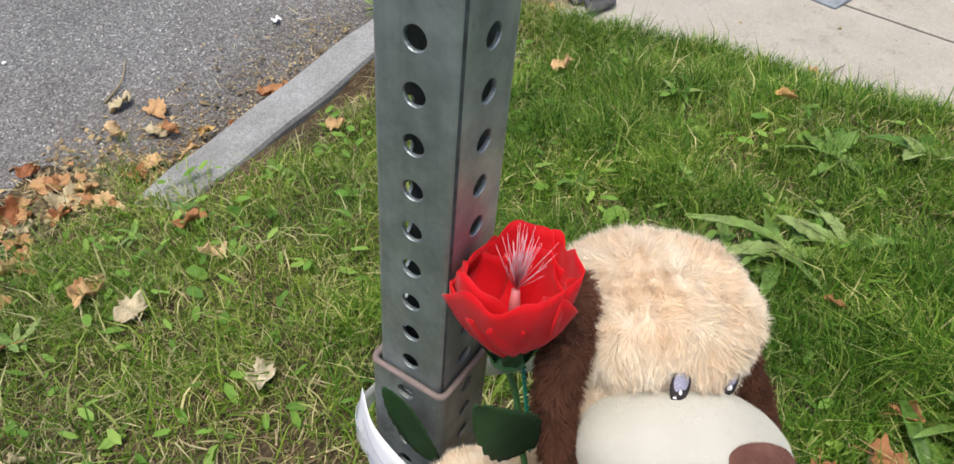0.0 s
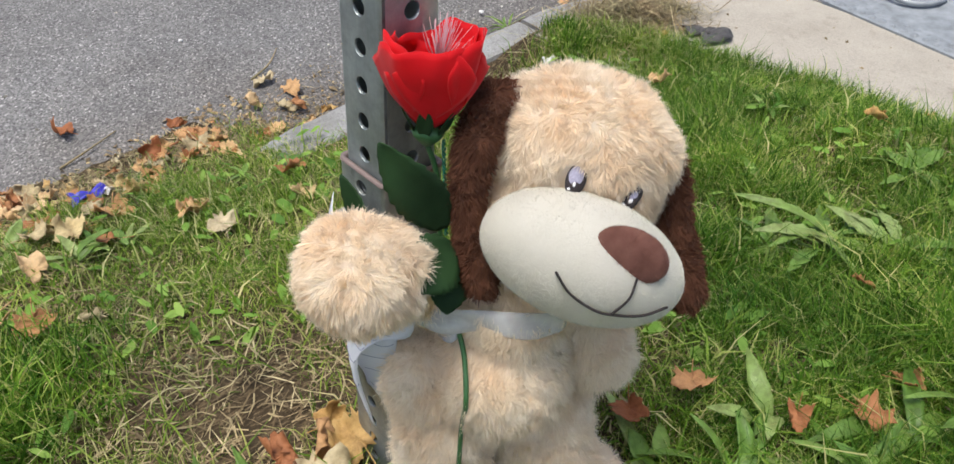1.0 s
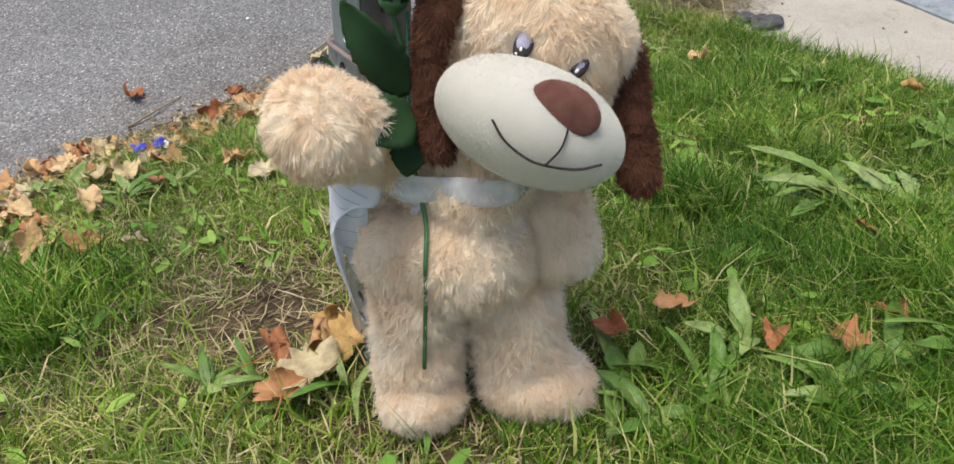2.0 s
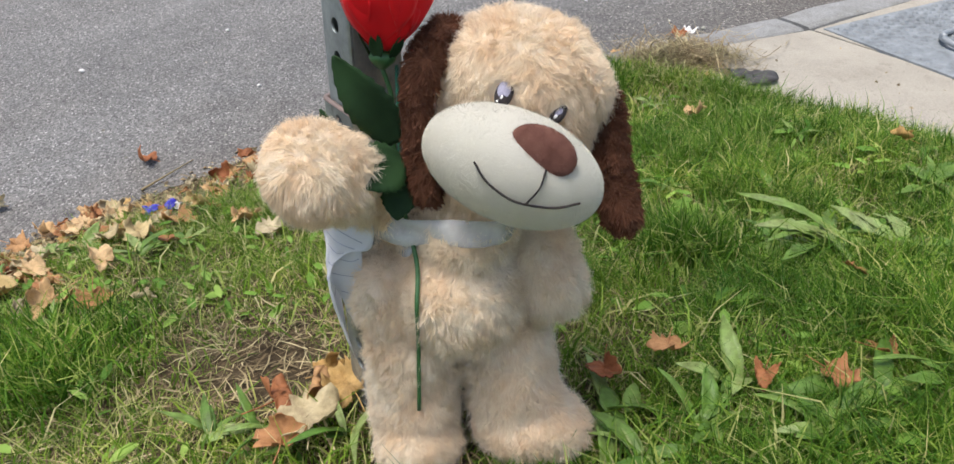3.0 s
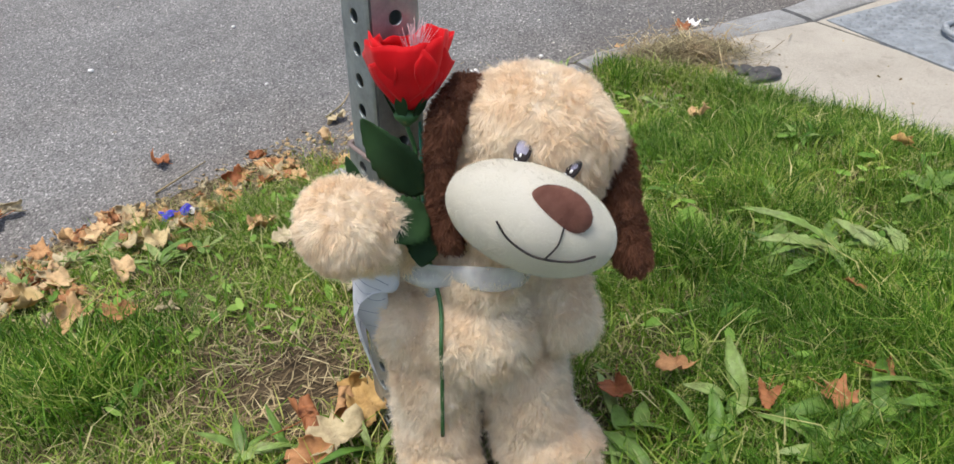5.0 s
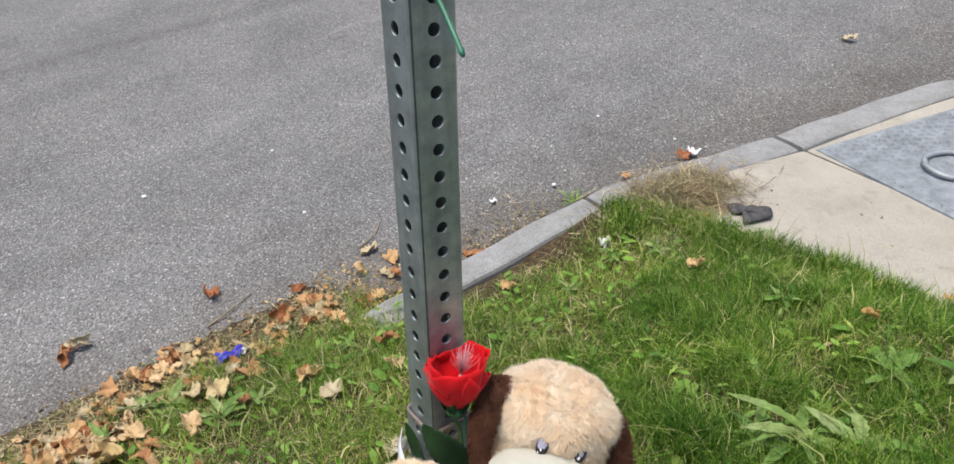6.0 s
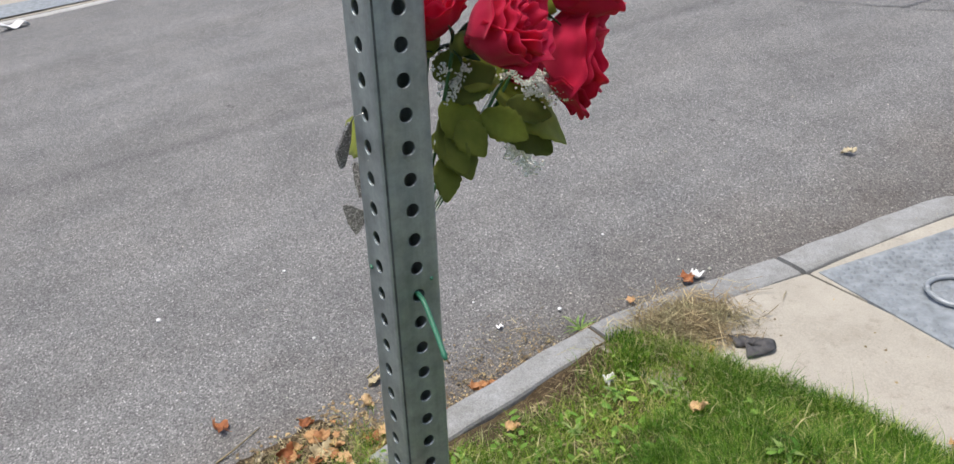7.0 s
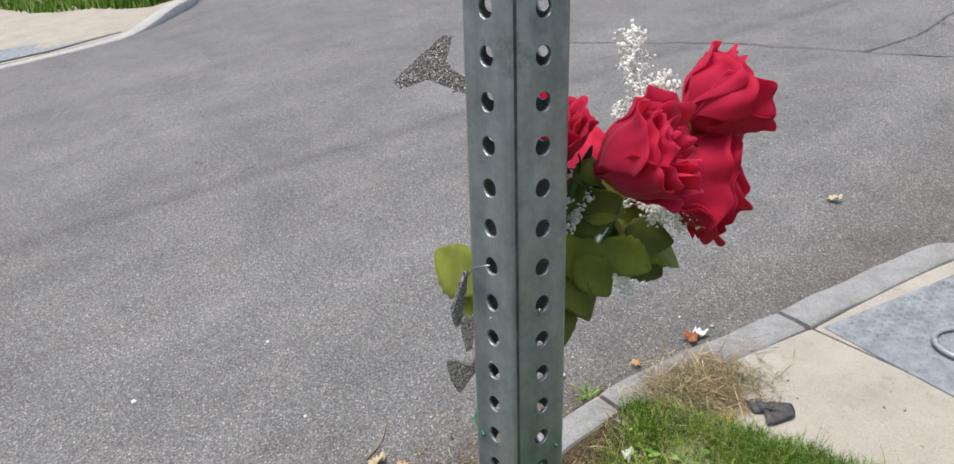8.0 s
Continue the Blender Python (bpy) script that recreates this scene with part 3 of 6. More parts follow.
def punched_tube(half, corner, wall, z_from, count, parent, material, name, lip=None, hole_r=HOLE_R):
    """A square tube, its four sides punched with a round hole every pitch; z_from is the first hole's height."""
    seg = 16
    v, q = [], []
    flat = half - corner
    lo, hi = z_from - PITCH / 2, z_from + (count - 0.5) * PITCH

    def ring_pts(cz):
        ang = np.arange(seg) * 2 * math.pi / seg + math.pi / seg
        c, s = np.cos(ang), np.sin(ang)
        k = np.minimum(flat / np.maximum(np.abs(c), 1e-6), PITCH / 2 / np.maximum(np.abs(s), 1e-6))
        # squared outline of the cell, its corners met exactly
        sq = np.stack([c * k, s * k], -1)
        return np.stack([c, s], -1) * hole_r, sq

    for side in range(4):
        turn = Matrix.Rotation(side * math.pi / 2, 3, "Z")
        place = lambda a, h, o: tuple(turn @ Vector((a, -o, h)))
        for k in range(count):
            cz = z_from + k * PITCH
            hole, sq = ring_pts(cz)
            i = len(v)
            for pts, o in ((sq, half), (hole * 1.07, half), (hole, half - 0.0006), (hole, half - wall), (sq, half - wall)):
                v += [place(a, cz + h, o) for a, h in pts]
            for band in range(4):
                for s in range(seg):
                    e = (s + 1) % seg
                    q.append((i + band * seg + s, i + band * seg + e, i + (band + 1) * seg + e, i + (band + 1) * seg + s))
            # corner fillers of the cell, outside and inside
            for o, flip in ((half, False), (half - wall, True)):
                base = i if o == half else i + 4 * seg
                for sx, sz in ((1, 1), (-1, 1), (-1, -1), (1, -1)):
                    ang = math.atan2(sz * PITCH / 2, sx * flat) % (2 * math.pi)
                    s0 = int((ang - math.pi / seg) / (2 * math.pi / seg)) % seg
                    v.append(place(sx * flat, cz + sz * PITCH / 2, o))
                    q.append((base + s0, len(v) - 1, base + (s0 + 1) % seg, base + (s0 + 1) % seg))
        # rounded corner
        n = 6
        for o in (half, half - wall):
            i = len(v)
            r = corner if o == half else max(corner - wall, 0.0005)
            for k in range(n + 1):
                a = -math.pi / 2 + k * math.pi / 2 / n
                x, y = flat + r * math.cos(a), -flat + r * math.sin(a)
                for h in (lo, hi):
                    v.append(tuple(turn @ Vector((x, y, h))))
            for k in range(n):
                q.append((i + 2 * k, i + 2 * k + 2, i + 2 * k + 3, i + 2 * k + 1))
    v, q = np.array(v), np.array(q)
    tri = q[:, 2] == q[:, 3]
    ob = part_np(name, v, [q[~tri], q[tri][:, :3]], material, parent, smooth=False)
    if lip:
        i, vv, qq = 0, [], []
        n = 6
        for side in range(4):
            for k in range(n + 1):
                a = -math.pi / 2 + k * math.pi / 2 / n
                for r, h in ((corner + 0.0008, hi - 0.001), (corner + 0.0004, hi + 0.0012), (corner - wall, hi + 0.0010), (corner - wall - 0.0004, hi - 0.002)):
                    p = Matrix.Rotation(side * math.pi / 2, 3, "Z") @ Vector((flat + r * math.cos(a), -flat + r * math.sin(a), h))
                    vv.append(tuple(p))
        m = 4 * (n + 1)
        for k in range(m):
            for b in range(3):
                e = (k + 1) % m
                qq.append((k * 4 + b, e * 4 + b, e * 4 + b + 1, k * 4 + b + 1))
        part_np("cut_lip", np.array(vv), [np.array(qq)], lip, parent, "rust-brown cut edge of the sleeve")
    return ob


def make_post():
    post = thing("sign_post", "galvanised square steel sign post punched with round holes", "sign post", (0, 0, -0.36))
    punched_tube(0.02222, 0.0042, 0.0021, -3 * PITCH, 62, post, STEEL, "post_tube")
    # thin dark grey strip laid along the tube's rounded corner
    strip = []
    for k in range(63):
        h = -3.5 * PITCH + k * PITCH
        for a in (math.radians(226), math.radians(237), math.radians(248)):
            r = 0.0042 + 0.0003 + 0.00012 * math.sin(7.3 * k)
            strip.append((-0.01802 + r * math.cos(a), -0.01802 + r * math.sin(a), h))
    part_np("corner_line", strip, [grid_faces(63, 3)], CORNER_DARK, post, "thin dark line down the tube's corner")
    sleeve = thing("anchor_sleeve", "wider galvanised anchor sleeve round the foot of the post", "post sleeve", (0, 0, -0.36))
    punched_tube(0.0262, 0.0055, 0.0026, -17 * PITCH, 17, sleeve, SLEEVE_STEEL, "sleeve_tube", RUST_LIP, 0.0056)


make_post()

# ---- plush dog: one mesh of fur, plush and stitching ----
AHEAD = np.array((0.5083, 0.6758, -0.5337))
RIGHT = np.array((0.7993, -0.6010, 0.0))
UP = np.cross(RIGHT, AHEAD)


def tilted(deg):
    c, s = math.cos(radians(deg)), math.sin(radians(deg))
    return c * RIGHT - s * UP, s * RIGHT + c * UP, -AHEAD


HEAD_C, HEAD_R, HEAD_T = np.array((0.0745, -0.1000, 0.0185)), (0.0640, 0.0485, 0.0590), 14
MUZ_C, MUZ_R, MUZ_T = np.array((0.0257, -0.1523, -0.0150)), (0.0640, 0.0385, 0.0475), 21


def sd_ellipsoid(p, c, r, deg):
    e = np.stack(tilted(deg))
    q = (p - c) @ e.T
    k0 = np.linalg.norm(q / r, axis=-1)
    k1 = np.linalg.norm(q / np.square(r), axis=-1)
    return k0 * (k0 - 1) / np.maximum(k1, 1e-9)


def sd_capsule(p, a, b, ra, rb):
    a, b = np.array(a), np.array(b)
    h = np.clip(((p - a) @ (b - a)) / ((b - a) @ (b - a)), 0, 1)
    return np.linalg.norm(p - a - h[..., None] * (b - a), axis=-1) - (ra + (rb - ra) * h)


def body_distance(p):
    parts_ = [
        sd_ellipsoid(p, HEAD_C, HEAD_R, HEAD_T),
        sd_capsule(p, (0.092, -0.128, -0.004), (0.110, -0.130, 0.004), 0.028, 0.023),
        sd_capsule(p, (0.020, -0.1094, -0.084), (0.045, -0.100, -0.02), 0.036, 0.04),
        sd_ellipsoid(p, np.array((0.0185, -0.0995, -0.1445)), (0.056, 0.055, 0.058), 0),
        sd_capsule(p, (-0.0830, -0.0750, -0.0200), (-0.0690, -0.0760, -0.0270), 0.0345, 0.0315),
        sd_capsule(p, (-0.0480, -0.0650, -0.0430), (0.000, -0.075, -0.090), 0.023, 0.022),
        sd_capsule(p, (0.0720, -0.1310, -0.1050), (0.0790, -0.1420, -0.1420), 0.026, 0.030),
        sd_capsule(p, (-0.0290, -0.0720, -0.1350), (-0.0290, -0.0760, -0.1560), 0.026, 0.029),
        sd_capsule(p, (-0.0150, -0.0820, -0.1950), (-0.0200, -0.0880, -0.2780), 0.038, 0.036),
        sd_ellipsoid(p, np.array((-0.0260, -0.1000, -0.2950)), (0.036, 0.030, 0.040), 0),
        sd_capsule(p, (0.0500, -0.1220, -0.1980), (0.0570, -0.1340, -0.2620), 0.037, 0.040),
        sd_ellipsoid(p, np.array((0.0640, -0.1500, -0.2880)), (0.052, 0.032, 0.044), 6),
    ]
    d = parts_[0]
    for e in parts_[1:]:
        h = np.clip(0.5 + 0.5 * (d - e) / 0.003, 0, 1)
        d = d * (1 - h) + e * h - 0.003 * h * (1 - h)
    lump = 0.0022 * np.sin(p[..., 0] * 95 + 1) * np.sin(p[..., 1] * 88) * np.sin(p[..., 2] * 101 + 2)
    return d + lump


def surface_net(dist, lo, hi, step):
    """The zero surface of a distance function as a quad mesh."""
    ax = [np.arange(a, b, step) for a, b in zip(lo, hi)]
    g = np.stack(np.meshgrid(*ax, indexing="ij"), -1)
    d = dist(g)
    inside = d < 0
    c = [inside[i : i + inside.shape[0] - 1, j : j + inside.shape[1] - 1, k : k + inside.shape[2] - 1] for i in (0, 1) for j in (0, 1) for k in (0, 1)]
    s = sum(x.astype(int) for x in c)
    cell = (s > 0) & (s < 8)
    ids = -np.ones(cell.shape, int)
    ids[cell] = np.arange(cell.sum())
    v = g[:-1, :-1, :-1][cell] + step / 2
    for _ in range(6):
        e = 1e-4
        f = dist(v)
        grad = np.stack([(dist(v + e * np.eye(3)[k]) - f) / e for k in range(3)], -1)
        grad /= np.linalg.norm(grad, axis=-1, keepdims=True) + 1e-9
        v = v - grad * np.clip(f, -step / 2, step / 2)[:, None]
    quads = []
    nx, ny, nz = inside.shape
    for axis in range(3):
        o1, o2 = [(1, 2), (2, 0), (0, 1)][axis]
        sl0, sl1 = [slice(1, -1)] * 3, [slice(1, -1)] * 3
        sl0[axis], sl1[axis] = slice(0, -1), slice(1, None)
        a, b = inside[tuple(sl0)], inside[tuple(sl1)]
        for flip, mask in ((False, a & ~b), (True, ~a & b)):
            pos = np.argwhere(mask)
            base = pos.copy()
            for k in range(3):
                if k != axis:
                    base[:, k] += 1
            corner = []
            for da, db in ((0, 0), (1, 0), (1, 1), (0, 1)):
                q = base.copy()
                q[:, o1] -= da
                q[:, o2] -= db
                corner.append(ids[q[:, 0], q[:, 1], q[:, 2]])
            quad = np.stack(corner, -1)
            quads.append(quad[:, ::-1] if flip else quad)
    q = np.concatenate(quads)
    return v, q[(q >= 0).all(1)]


def sphere_arrays(c, r, axes, nu=28, nv=18, shape=None):
    u = np.linspace(0, 2 * math.pi, nu, endpoint=False)
    w = np.linspace(0.06, math.pi - 0.06, nv)
    gu, gw = np.meshgrid(u, w, indexing="ij")
    q = np.stack([np.sin(gw) * np.cos(gu), np.sin(gw) * np.sin(gu), np.cos(gw)], -1).reshape(-1, 3)
    v = c + (q * r) @ np.stack(axes)
    f = [(i * nv + j, ((i + 1) % nu) * nv + j, ((i + 1) % nu) * nv + j + 1, i * nv + j + 1) for i in range(nu) for j in range(nv - 1)]
    caps = [[i * nv for i in range(nu)][::-1], [i * nv + nv - 1 for i in range(nu)]]
    tri = [(cap[0], cap[k], cap[k + 1]) for cap in caps for k in range(1, nu - 1)]
    f = np.array(f)[:, ::-1]
    return v, f, np.array(tri)[:, ::-1]


def ear_arrays(line, n=26, seg=16):
    """A long flat lobe: rows of place, half width and half thickness; wide along the picture's right."""
    s = smooth_line(line, n)
    v = []
    for k, (x, y, z, w, t) in enumerate(s):
        for a in np.arange(seg) * 2 * math.pi / seg:
            v.append(np.array((x, y, z)) + RIGHT * w * math.cos(a) + AHEAD * t * math.sin(a))
    v = np.array(v)
    f = [(k * seg + i, k * seg + (i + 1) % seg, (k + 1) * seg + (i + 1) % seg, (k + 1) * seg + i) for k in range(n - 1) for i in range(seg)]
    tri = []
    for base, flip in ((0, False), ((n - 1) * seg, True)):
        for i in range(1, seg - 1):
            t = (base, base + i, base + i + 1)
            tri.append(t[::-1] if flip else t)
    return v, np.array(f), np.array(tri)


def strands(v, q, density, length, width, comb, lift, seed, keep=None, clump=0.5):
    """Fur: tapered two-piece hairs, scattered by area over quads."""
    r = np.random.default_rng(seed)
    a, b, c, d = (v[q[:, k]] for k in range(4))
    n = np.cross(c - a, d - b)
    area = np.linalg.norm(n, axis=1) / 2
    n /= 2 * area[:, None] + 1e-12
    count = r.poisson(area * density)
    pick = np.repeat(np.arange(len(q)), count)
    s, t = r.random((2, len(pick), 1))
    p = (a[pick] * (1 - s) + b[pick] * s) * (1 - t) + (d[pick] * (1 - s) + c[pick] * s) * t
    nn = n[pick]
    if keep is not None:
        k = keep(p)
        p, nn = p[k], nn[k]
    m = len(p)
    flow = np.array(comb) + 0.55 * np.stack([np.sin(p @ (160, 40, 70) + 1), np.sin(p @ (50, 170, 30) + 2), np.sin(p @ (30, 80, 150))], -1)
    flow = flow + clump * np.stack([np.sin(p @ (420, 250, 320)), np.sin(p @ (330, -430, 200) + 2), np.sin(p @ (-240, 340, 450) + 4)], -1)
    flow -= nn * (flow * nn).sum(1, keepdims=True)
    way = nn * lift + flow * 0.75 + r.normal(0, 0.15, (m, 3))
    way /= np.linalg.norm(way, axis=1, keepdims=True)
    ln = length * r.uniform(0.45, 1.15, (m, 1))
    bend = way + np.array(comb) * 0.35
    bend /= np.linalg.norm(bend, axis=1, keepdims=True)
    side = np.cross(way, nn + r.normal(0, 0.5, (m, 3)))
    side /= np.linalg.norm(side, axis=1, keepdims=True) + 1e-9
    w = width * r.uniform(0.7, 1.3, (m, 1))
    p0 = p - nn * 0.0006
    p1 = p0 + way * ln * 0.55
    p2 = p1 + bend * ln * 0.45
    verts = np.stack([p0 - side * w, p0 + side * w, p1 + side * w * 0.7, p1 - side * w * 0.7, p2], 1).reshape(-1, 3)
    i = np.arange(m)[:, None] * 5
    return verts, i + np.array([[0, 1, 2, 3]]), i + np.array([[3, 2, 4]])


class Joined:
    """Collects arrays of several surfaces into one mesh."""

    def __init__(self):
        self.v, self.q, self.t, self.qi, self.ti, self.n = [], [], [], [], [], 0

    def add(self, v, q, t, m):
        self.v.append(v)
        for lst, idx, f in ((self.q, self.qi, q), (self.t, self.ti, t)):
            if f is not None and len(f):
                lst.append(np.asarray(f) + self.n)
                idx.append(np.full(len(f), m))
        self.n += len(v)

    def mesh(self, name, mats):
        faces, index = [np.concatenate(self.q)], [np.concatenate(self.qi)]
        if self.t:
            faces.append(np.concatenate(self.t))
            index.append(np.concatenate(self.ti))
        return mesh_np(name, np.concatenate(self.v), faces, mats, True, np.concatenate(index))


def on_muzzle(u, w, lift=0.0):
    """A place on the muzzle's front from the picture's right and up, in parts of its half axes."""
    e = np.stack(tilted(MUZ_T))
    k = math.sqrt(max(0.0, 1 - u * u - w * w))
    q = np.array((u * MUZ_R[0], w * MUZ_R[1], k * MUZ_R[2]))
    n = np.array((u / MUZ_R[0], w / MUZ_R[1], k / MUZ_R[2]))
    n /= np.linalg.norm(n)
    return MUZ_C + (q + n * lift) @ e, n @ e


def on_head(right, up, lift=0.0):
    e = np.stack(tilted(HEAD_T))
    k = math.sqrt(max(0.0, 1 - right * right - up * up))
    q = np.array((right * HEAD_R[0], up * HEAD_R[1], k * HEAD_R[2]))
    n = np.array((right / HEAD_R[0], up / HEAD_R[1], k / HEAD_R[2]))
    n /= np.linalg.norm(n)
    return HEAD_C + (q + n * lift) @ e, n @ e


def on_fur(p, lift=0.0):
    """The body's surface met from a place in front of it, looking along the toy's depth."""
    p = np.array(p, float) - AHEAD * 0.06
    for _ in range(400):
        if body_distance(p) < 0.0005:
            break
        p = p + AHEAD * 0.0005
    return p - AHEAD * lift


EYES = ((tuple(on_fur((0.0268, -0.1394, 0.0340), 0.0015)), 18, 0.0062, 0.0100), (tuple(on_fur((0.0567, -0.1606, 0.0192), 0.0005)), 38, 0.0046, 0.0088))


def make_dog():
    j = Joined()
    mats = [TAN, CREAM, BROWN, NOSE, THREAD, IRIS, EYE_WHITE]
    v, q = surface_net(body_distance, (-0.16, -0.24, -0.36), (0.18, 0.0, 0.12), 0.0045)
    j.add(v, q, None, 0)
    muz = lambda p: (sd_ellipsoid(p, MUZ_C, MUZ_R, MUZ_T) > 0.003) & (np.linalg.norm(p - np.array(EYES[0][0]), axis=1) > 0.0095) & (np.linalg.norm(p - np.array(EYES[1][0]), axis=1) > 0.0072)
    j.add(*strands(v, q, 2.0e6, 0.0082, 0.00020, (-0.12, -0.15, -0.60), 0.55, 11, lambda p: muz(p) & (p[:, 2] > -0.066), 0.5), 0)
    j.add(*strands(v, q, 1.9e6, 0.0118, 0.00021, (-0.10, -0.15, -0.80), 0.42, 13, lambda p: muz(p) & (p[:, 2] <= -0.066), 0.85), 0)
    mv, mq, mt = sphere_arrays(MUZ_C, MUZ_R, tilted(MUZ_T), 64, 40)
    j.add(mv, mq, mt, 1)
    out = lambda p: body_distance(p) > -0.001
    j.add(*strands(mv, mq, 3.0e6, 0.0016, 0.00013, (0.05, -0.05, -0.15), 1.0, 12, out, 0.15), 1)
    ear_l = [(0.0381, -0.0619, 0.0616, 0.0082, 0.0062), (0.0241, -0.0699, 0.0556, 0.0139, 0.0103), (0.0031, -0.0794, 0.0376, 0.0134, 0.0113), (-0.0074, -0.0854, 0.0076, 0.0098, 0.0103), (-0.0124, -0.0969, -0.0204, 0.0108, 0.0103), (-0.0164, -0.1104, -0.0404, 0.0103, 0.0093), (-0.0189, -0.1154, -0.0494, 0.0041, 0.0052)]
    ear_r = [(0.121, -0.124, 0.02, 0.008, 0.006), (0.1226, -0.1402, 0.0048, 0.0135, 0.009), (0.1143, -0.1584, -0.0282, 0.0144, 0.0089), (0.109, -0.1754, -0.053, 0.0158, 0.0099), (0.1037, -0.1883, -0.0698, 0.0133, 0.0089), (0.1033, -0.1922, -0.0787, 0.0039, 0.0049)]
    for k, ear in enumerate((ear_l, ear_r)):
        ev, eq, et = ear_arrays(ear)
        j.add(ev, eq, et, 2)
        j.add(*strands(ev, eq[:, ::-1], 1.5e6, 0.0062, 0.00032, (-0.1, -0.15, -0.7), 0.8, 20 + k), 2)
    # nose
    place, n = on_muzzle(0.21, 0.34)
    ax = tilted(27)
    nv, nq, nt = sphere_arrays(place - n * 0.002, (0.0225, 0.0142, 0.009), (ax[0], ax[1], n * 0.9), 30, 18)
    j.add(nv, nq, nt, 3)
    j.add(*strands(nv, nq, 6.0e6, 0.0018, 0.00012, (0, 0, -0.2), 1.0, 31), 3)

    def stitch(points, r, m):
        line = smooth_line(points, 40)
        j.add(*tube_arrays(line, r, 6), m)

    stitch([on_muzzle(u, w, 0.0018)[0] for u, w in ((-0.37, -0.25), (-0.19, -0.46), (0.05, -0.57), (0.24, -0.56), (0.52, -0.43), (0.73, -0.21))], 0.0008, 4)
    stitch([on_muzzle(u, w, 0.0018)[0] for u, w in ((0.29, 0.04), (0.30, -0.26), (0.24, -0.55))], 0.0007, 4)
    # embroidered eyes
    for k, (centre, tilt, wide, tall) in enumerate(EYES):
        centre = np.array(centre)
        ax = tilted(tilt)
        out_way = centre - HEAD_C
        out_way = -AHEAD * 0.75 + 0.25 * out_way / np.linalg.norm(out_way)
        for off, r, m in (((0, 0.0), (wide, tall, 0.0018), 4), ((-0.0004, 0.0016 - 0.0008 * k), (wide * (0.84 - 0.22 * k), tall * (0.74 - 0.12 * k), 0.0023), 5), ((0.0003 + 0.0010 * k, -0.0040 + 0.0024 * k), (wide * 0.60, tall * (0.42 + 0.12 * k), 0.0028), 4), ((-0.0006, -0.0030 + 0.001 * k), (0.0013, 0.0021, 0.0033), 6), ((-0.0026, -0.0062), (0.0012, 0.0009, 0.0022), 6)):
            c = centre + ax[0] * off[0] + ax[1] * off[1] + out_way * 0.0012
            j.add(*sphere_arrays(c, r, (ax[0], ax[1], out_way), 20, 12), m)
    ob = new("plush_dog", j.mesh("plush_dog", mats))
    tagged(ob, "tan plush toy dog with brown ears and cream muzzle", "plush toy")


make_dog()


# ---- single red cloth rose in front of the post ----
def petal_grid(r0, r1, height, a0, spread, flare, seed, n=25, m=11, full=1.45):
    """One cupped petal about the z axis: rises from r0 at the foot to r1 at its rim."""
    r = np.random.default_rng(seed)
    ph = r.uniform(0, 6, 4)
    g = np.zeros((n, m, 3))
    for i, u in enumerate(np.linspace(-1, 1, n)):
        for k, s in enumerate(np.linspace(0, 1, m)):
            wid = spread * (0.35 + 0.65 * math.sin(min(1, s * 1.15) * math.pi / 2))
            ang = a0 + u * wid
            top = 1 - 0.30 * abs(u) ** 2.2
            h = height * s * top
            rad = r0 + (r1 - r0) * (math.sin(min(1.12, s * full) * math.pi / 2) ** 0.75) + flare * max(0, s - 0.62) ** 2 * 6
            rad += 0.07 * r1 * math.sin(3 * u + ph[0] + 2 * s) * s + 0.085 * r1 * math.sin(7 * u + ph[1]) * s * s + 0.045 * r1 * math.sin(13 * u + ph[3]) * s ** 4 - 0.025 * r1 * abs(math.sin(4.5 * u + ph[2])) * s
            h += 0.06 * height * math.sin(5 * u + ph[2]) * s * s + 0.03 * height * math.sin(11 * u + ph[0]) * s ** 3
            g[i, k] = (rad * math.cos(ang), rad * math.sin(ang), h)
    return g


def pointed_leaf(length, width, curl=0.2, fold=0.25, teeth=0, n=13, m=7, seed=0):
    """A leaf along +x, folded at its midrib, with an optionally toothed edge."""
    r = np.random.default_rng(seed)
    ph = r.uniform(0, 6)
    g = np.zeros((n, m, 3))
    for i, s in enumerate(np.linspace(0, 1, n)):
        w = width / 2 * (math.sin(math.pi * min(1, s * 0.96 + 0.03)) ** 0.75) * (1.18 - 0.36 * s)
        if teeth:
            w *= 1 + teeth * 0.055 * ((i * 7919) % 3 - 1)
        for k, u in enumerate(np.linspace(-1, 1, m)):
            z = -curl * length * s * s + fold * abs(u) * w + 0.02 * length * math.sin(7 * s + ph + u)
            g[i, k] = (length * s, u * w + 0.02 * length * math.sin(4 * s + ph), z)
    return g


def placed(grid, at, to, face):
    """A grid made along +x with its upper side +z, laid from at towards to, its upper side turned to face."""
    x = Vector(to).normalized()
    z = Vector(face)
    z = (z - x * z.dot(x)).normalized()
    m = np.array(Matrix((x, z.cross(x), z)))
    return grid @ m + np.array(at)


